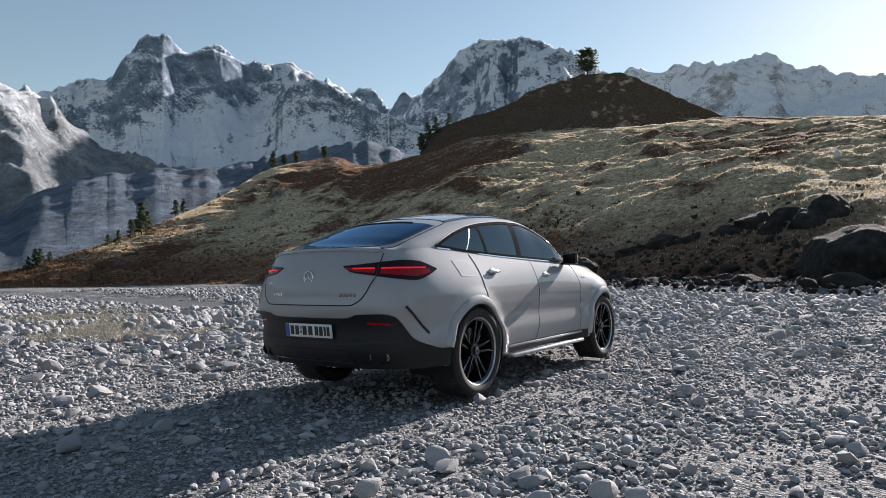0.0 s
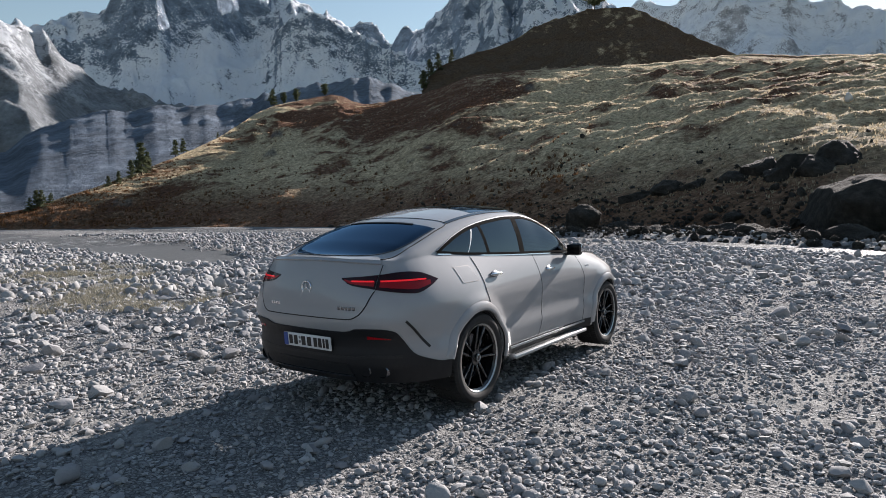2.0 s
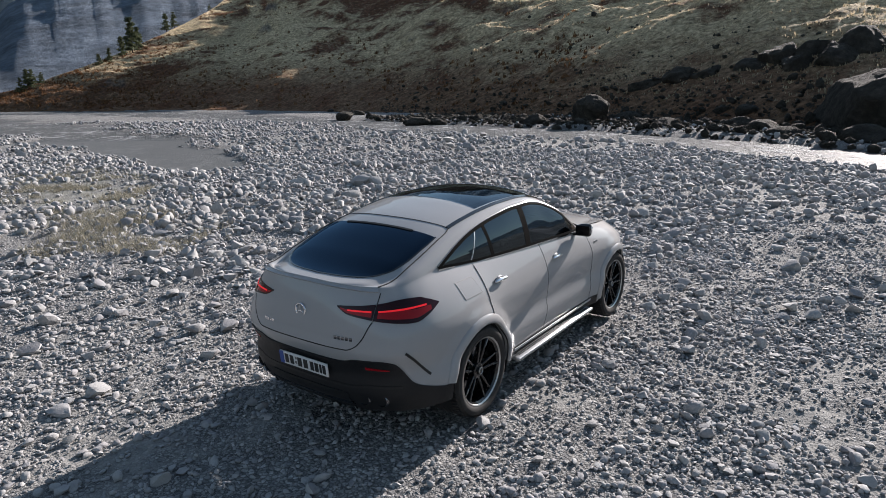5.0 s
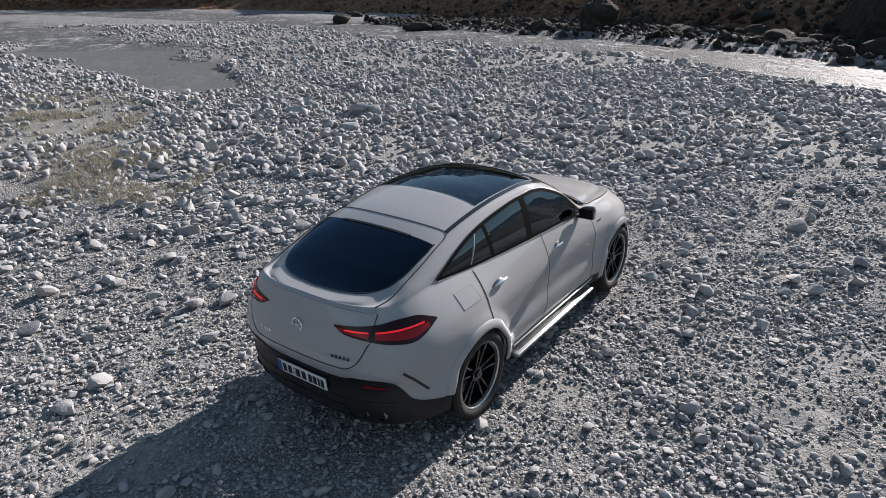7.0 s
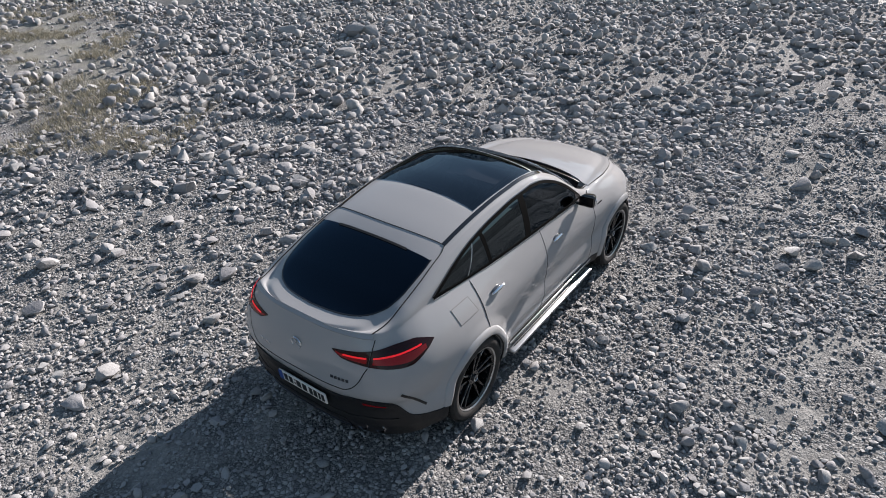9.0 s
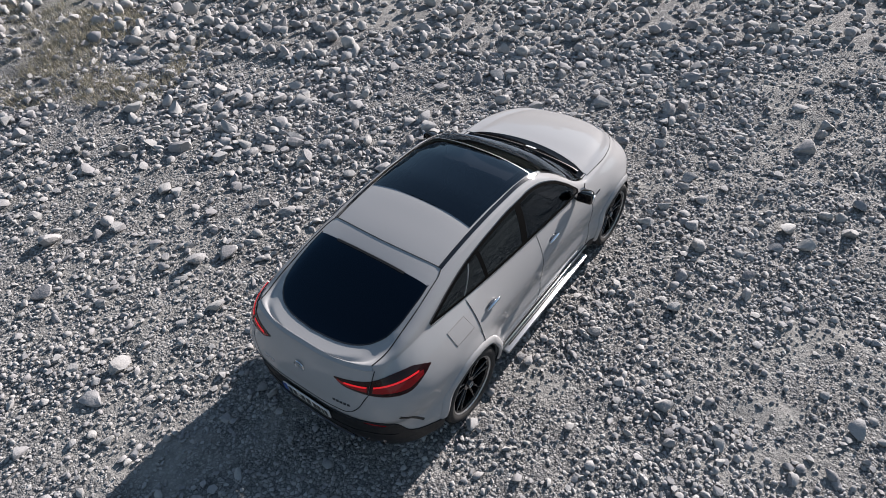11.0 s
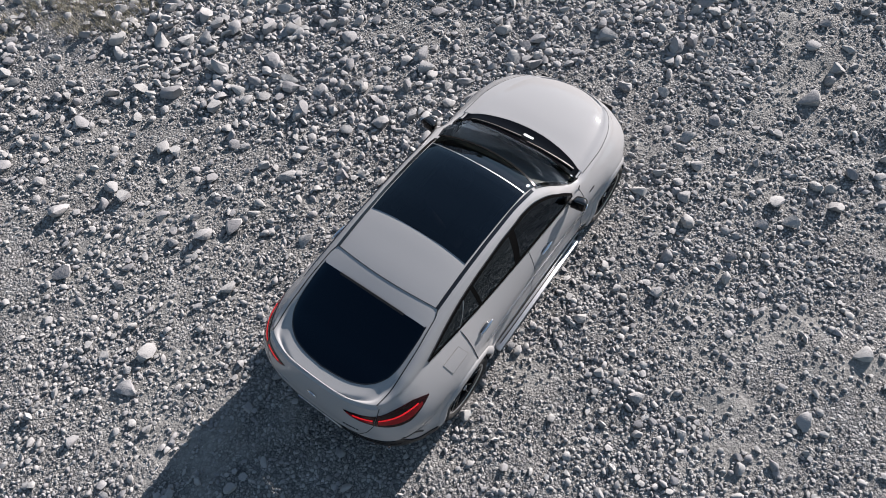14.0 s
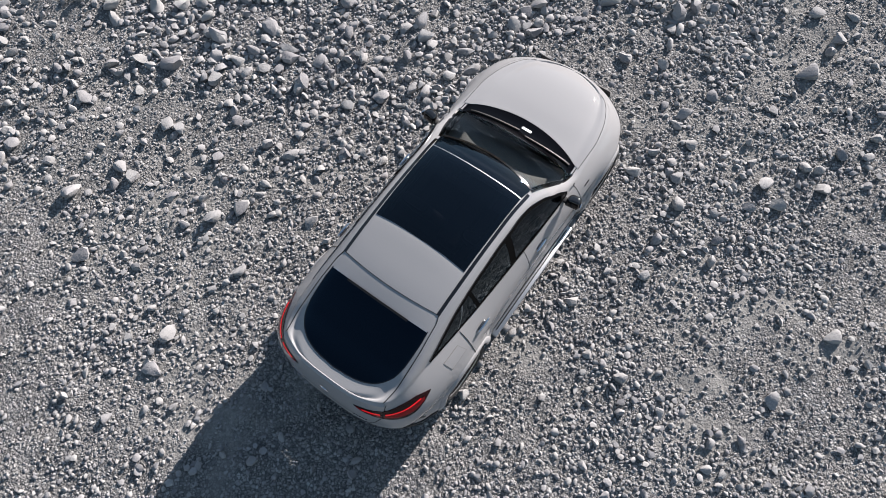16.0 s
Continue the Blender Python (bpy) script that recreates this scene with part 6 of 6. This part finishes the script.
for k, (az, drop, h, w) in enumerate(((-25.2, 0.93, 7.2, 0.2), (-24.7, 0.95, 4.4, 0.2), (-25.9, 0.92, 4.2, 0.22), (-26.8, 0.90, 3.2, 0.22), (-22.6, 0.97, 4.0, 0.2), (-22.0, 0.97, 3.4, 0.22), (-27.6, 0.9, 2.6, 0.25), (-19.3, 0.98, 1.3, 0.35), (-14.8, 0.99, 4.0, 0.24), (-13.9, 0.99, 2.7, 0.3), (-12.8, 0.99, 3.0, 0.32), (-10.4, 0.99, 2.9, 0.33), (-32.4, 0.9, 4.2, 0.24), (-32.0, 0.9, 3.8, 0.26), (-32.8, 0.9, 3.2, 0.26), (-31.5, 0.92, 2.6, 0.28))):
    x, y, z = crest_at(az) if drop > 0.96 else hill_at(az, drop)
    make_tree(x, y, z, h * 1.35 * math.hypot(x, y) / 215, 50 + k, (0.02, 1), w, dome=k in (9, 10, 11))
for k, (az, tau, h, w) in enumerate(((-1.9, 0.96, 7.0, 0.24), (-1.3, 0.97, 6.0, 0.26), (-0.6, 0.98, 5.6, 0.25), (0.6, 0.99, 4.4, 0.26), (12.9, 1.0, 8.6, 0.5))):
    x, y, z = hill_at(az, tau, CONE)
    make_tree(x, y, z, h * 1.1, 80 + k, (0.08 if k == 4 else 0.02, 1), w, "lone wind-bent pine on the hilltop" if k == 4 else "dark green conifer on the slope", k == 4)


# ---- dry grass on the bar ----
def make_grass():
    r = np.random.default_rng(12)
    n = 9000
    u, w = r.normal(0, 3.4, n), r.normal(0, 1.0, n)
    x, y = -10.5 - 0.6 * u + 0.8 * w, 19 + 0.8 * u + 0.6 * w
    k = int(n * 0.2)
    x[:k], y[:k] = r.uniform(-7.5, -4.6, k), r.uniform(11.5, 15.5, k)
    ok = (fbm(x / 1.1, y / 1.1, 3, 71) > -0.1) & ~wet(x, y)
    x, y = x[ok], y[ok]
    z = ground(x, y)
    blades = 5
    m = len(x) * blades
    bx, by, bz = (np.repeat(q, blades) for q in (x, y, z))
    bx, by = bx + r.normal(0, 0.05, m), by + r.normal(0, 0.05, m)
    a, h = r.uniform(0, 6.28, m), r.uniform(0.05, 0.17, m)
    lean = r.uniform(0.2, 0.9, m) * h
    w = 0.006
    c, s_ = np.cos(a), np.sin(a)
    v = np.stack([np.stack([bx - s_ * w, by + c * w, bz], -1), np.stack([bx + s_ * w, by - c * w, bz], -1), np.stack([bx + c * lean, by + s_ * lean, bz + h], -1)], 1)
    ob = sheet("dry_grass", v.reshape(-1, 3), np.arange(3 * m).reshape(-1, 3), DRYGRASS, None, "", False)
    return tagged(ob, "sparse pale dry grass between stones", "grass", kind="stuff")


make_grass()


# ---- tufts on the hillside ----
def make_tufts(name, count, seed, keep, material, tall, label, category):
    r = np.random.default_rng(seed)
    i = r.uniform(0, 1, count) * (len(HILL[0]) - 2)
    lim = np.searchsorted(HILL[0], [-35.0, 37.0])
    i = lim[0] + (lim[1] - lim[0]) * r.uniform(0, 1, count)
    j = 2 + r.uniform(0, 1, count) ** 0.8 * 234
    a, b = i.astype(int), j.astype(int)
    fi, fj = i - a, j - b

    def mix(t):
        return (t[b, a] * (1 - fi) + t[b, a + 1] * fi) * (1 - fj) + (t[b + 1, a] * (1 - fi) + t[b + 1, a + 1] * fi) * fj

    x, y, z = mix(HILL[2]), mix(HILL[3]), mix(HILL[4])
    ok = keep(x, y, z, r) & (z > 0.2)
    x, y, z = x[ok], y[ok], z[ok]
    blades = 5
    m = len(x) * blades
    bx, by, bz = (np.repeat(q, blades) for q in (x, y, z))
    k = tall * np.repeat(r.uniform(0.5, 1.4, len(x)), blades)
    ang = r.uniform(0, 6.28, m)
    c, s_ = np.cos(ang), np.sin(ang)
    bx, by = bx + r.normal(0, 0.16, m), by + r.normal(0, 0.16, m)
    w, h = k * r.uniform(0.3, 0.6, m), k * r.uniform(0.6, 1.2, m)
    lx, ly = r.normal(0, 0.35, m) * k, r.normal(0, 0.35, m) * k
    v = np.stack([np.stack([bx - c * w, by - s_ * w, bz - 0.1], -1), np.stack([bx + c * w, by + s_ * w, bz - 0.1], -1), np.stack([bx + lx, by + ly, bz + h], -1)], 1)
    ob = sheet(name, v.reshape(-1, 3), np.arange(3 * m).reshape(-1, 3), material, None, "", False)
    return tagged(ob, label, category, kind="stuff")


def heathland(x, y, z):
    """Where russet shrubs rather than grass grow, 0 to 1."""
    f = fbm(x / 22, y / 15, 4, 91) * 0.5 + 0.35 * smooth01(9 - z, 0, 5) - 0.6 * smooth01(x, 5, 30)
    return smooth01(f, -0.05, 0.25)


make_tufts("tussock_grass", 40000, 21, lambda x, y, z, r: (r.uniform(0, 1, len(x)) > heathland(x, y, z)) & (z > 1.5), TUSSOCK, 0.13, "pale dry tussock grass glowing against the light", "grass")
make_tufts("russet_shrubs", 11000, 22, lambda x, y, z, r: r.uniform(0, 1, len(x)) < heathland(x, y, z), RUSSET, 0.3, "low russet heath shrubs on the slope", "shrubs")
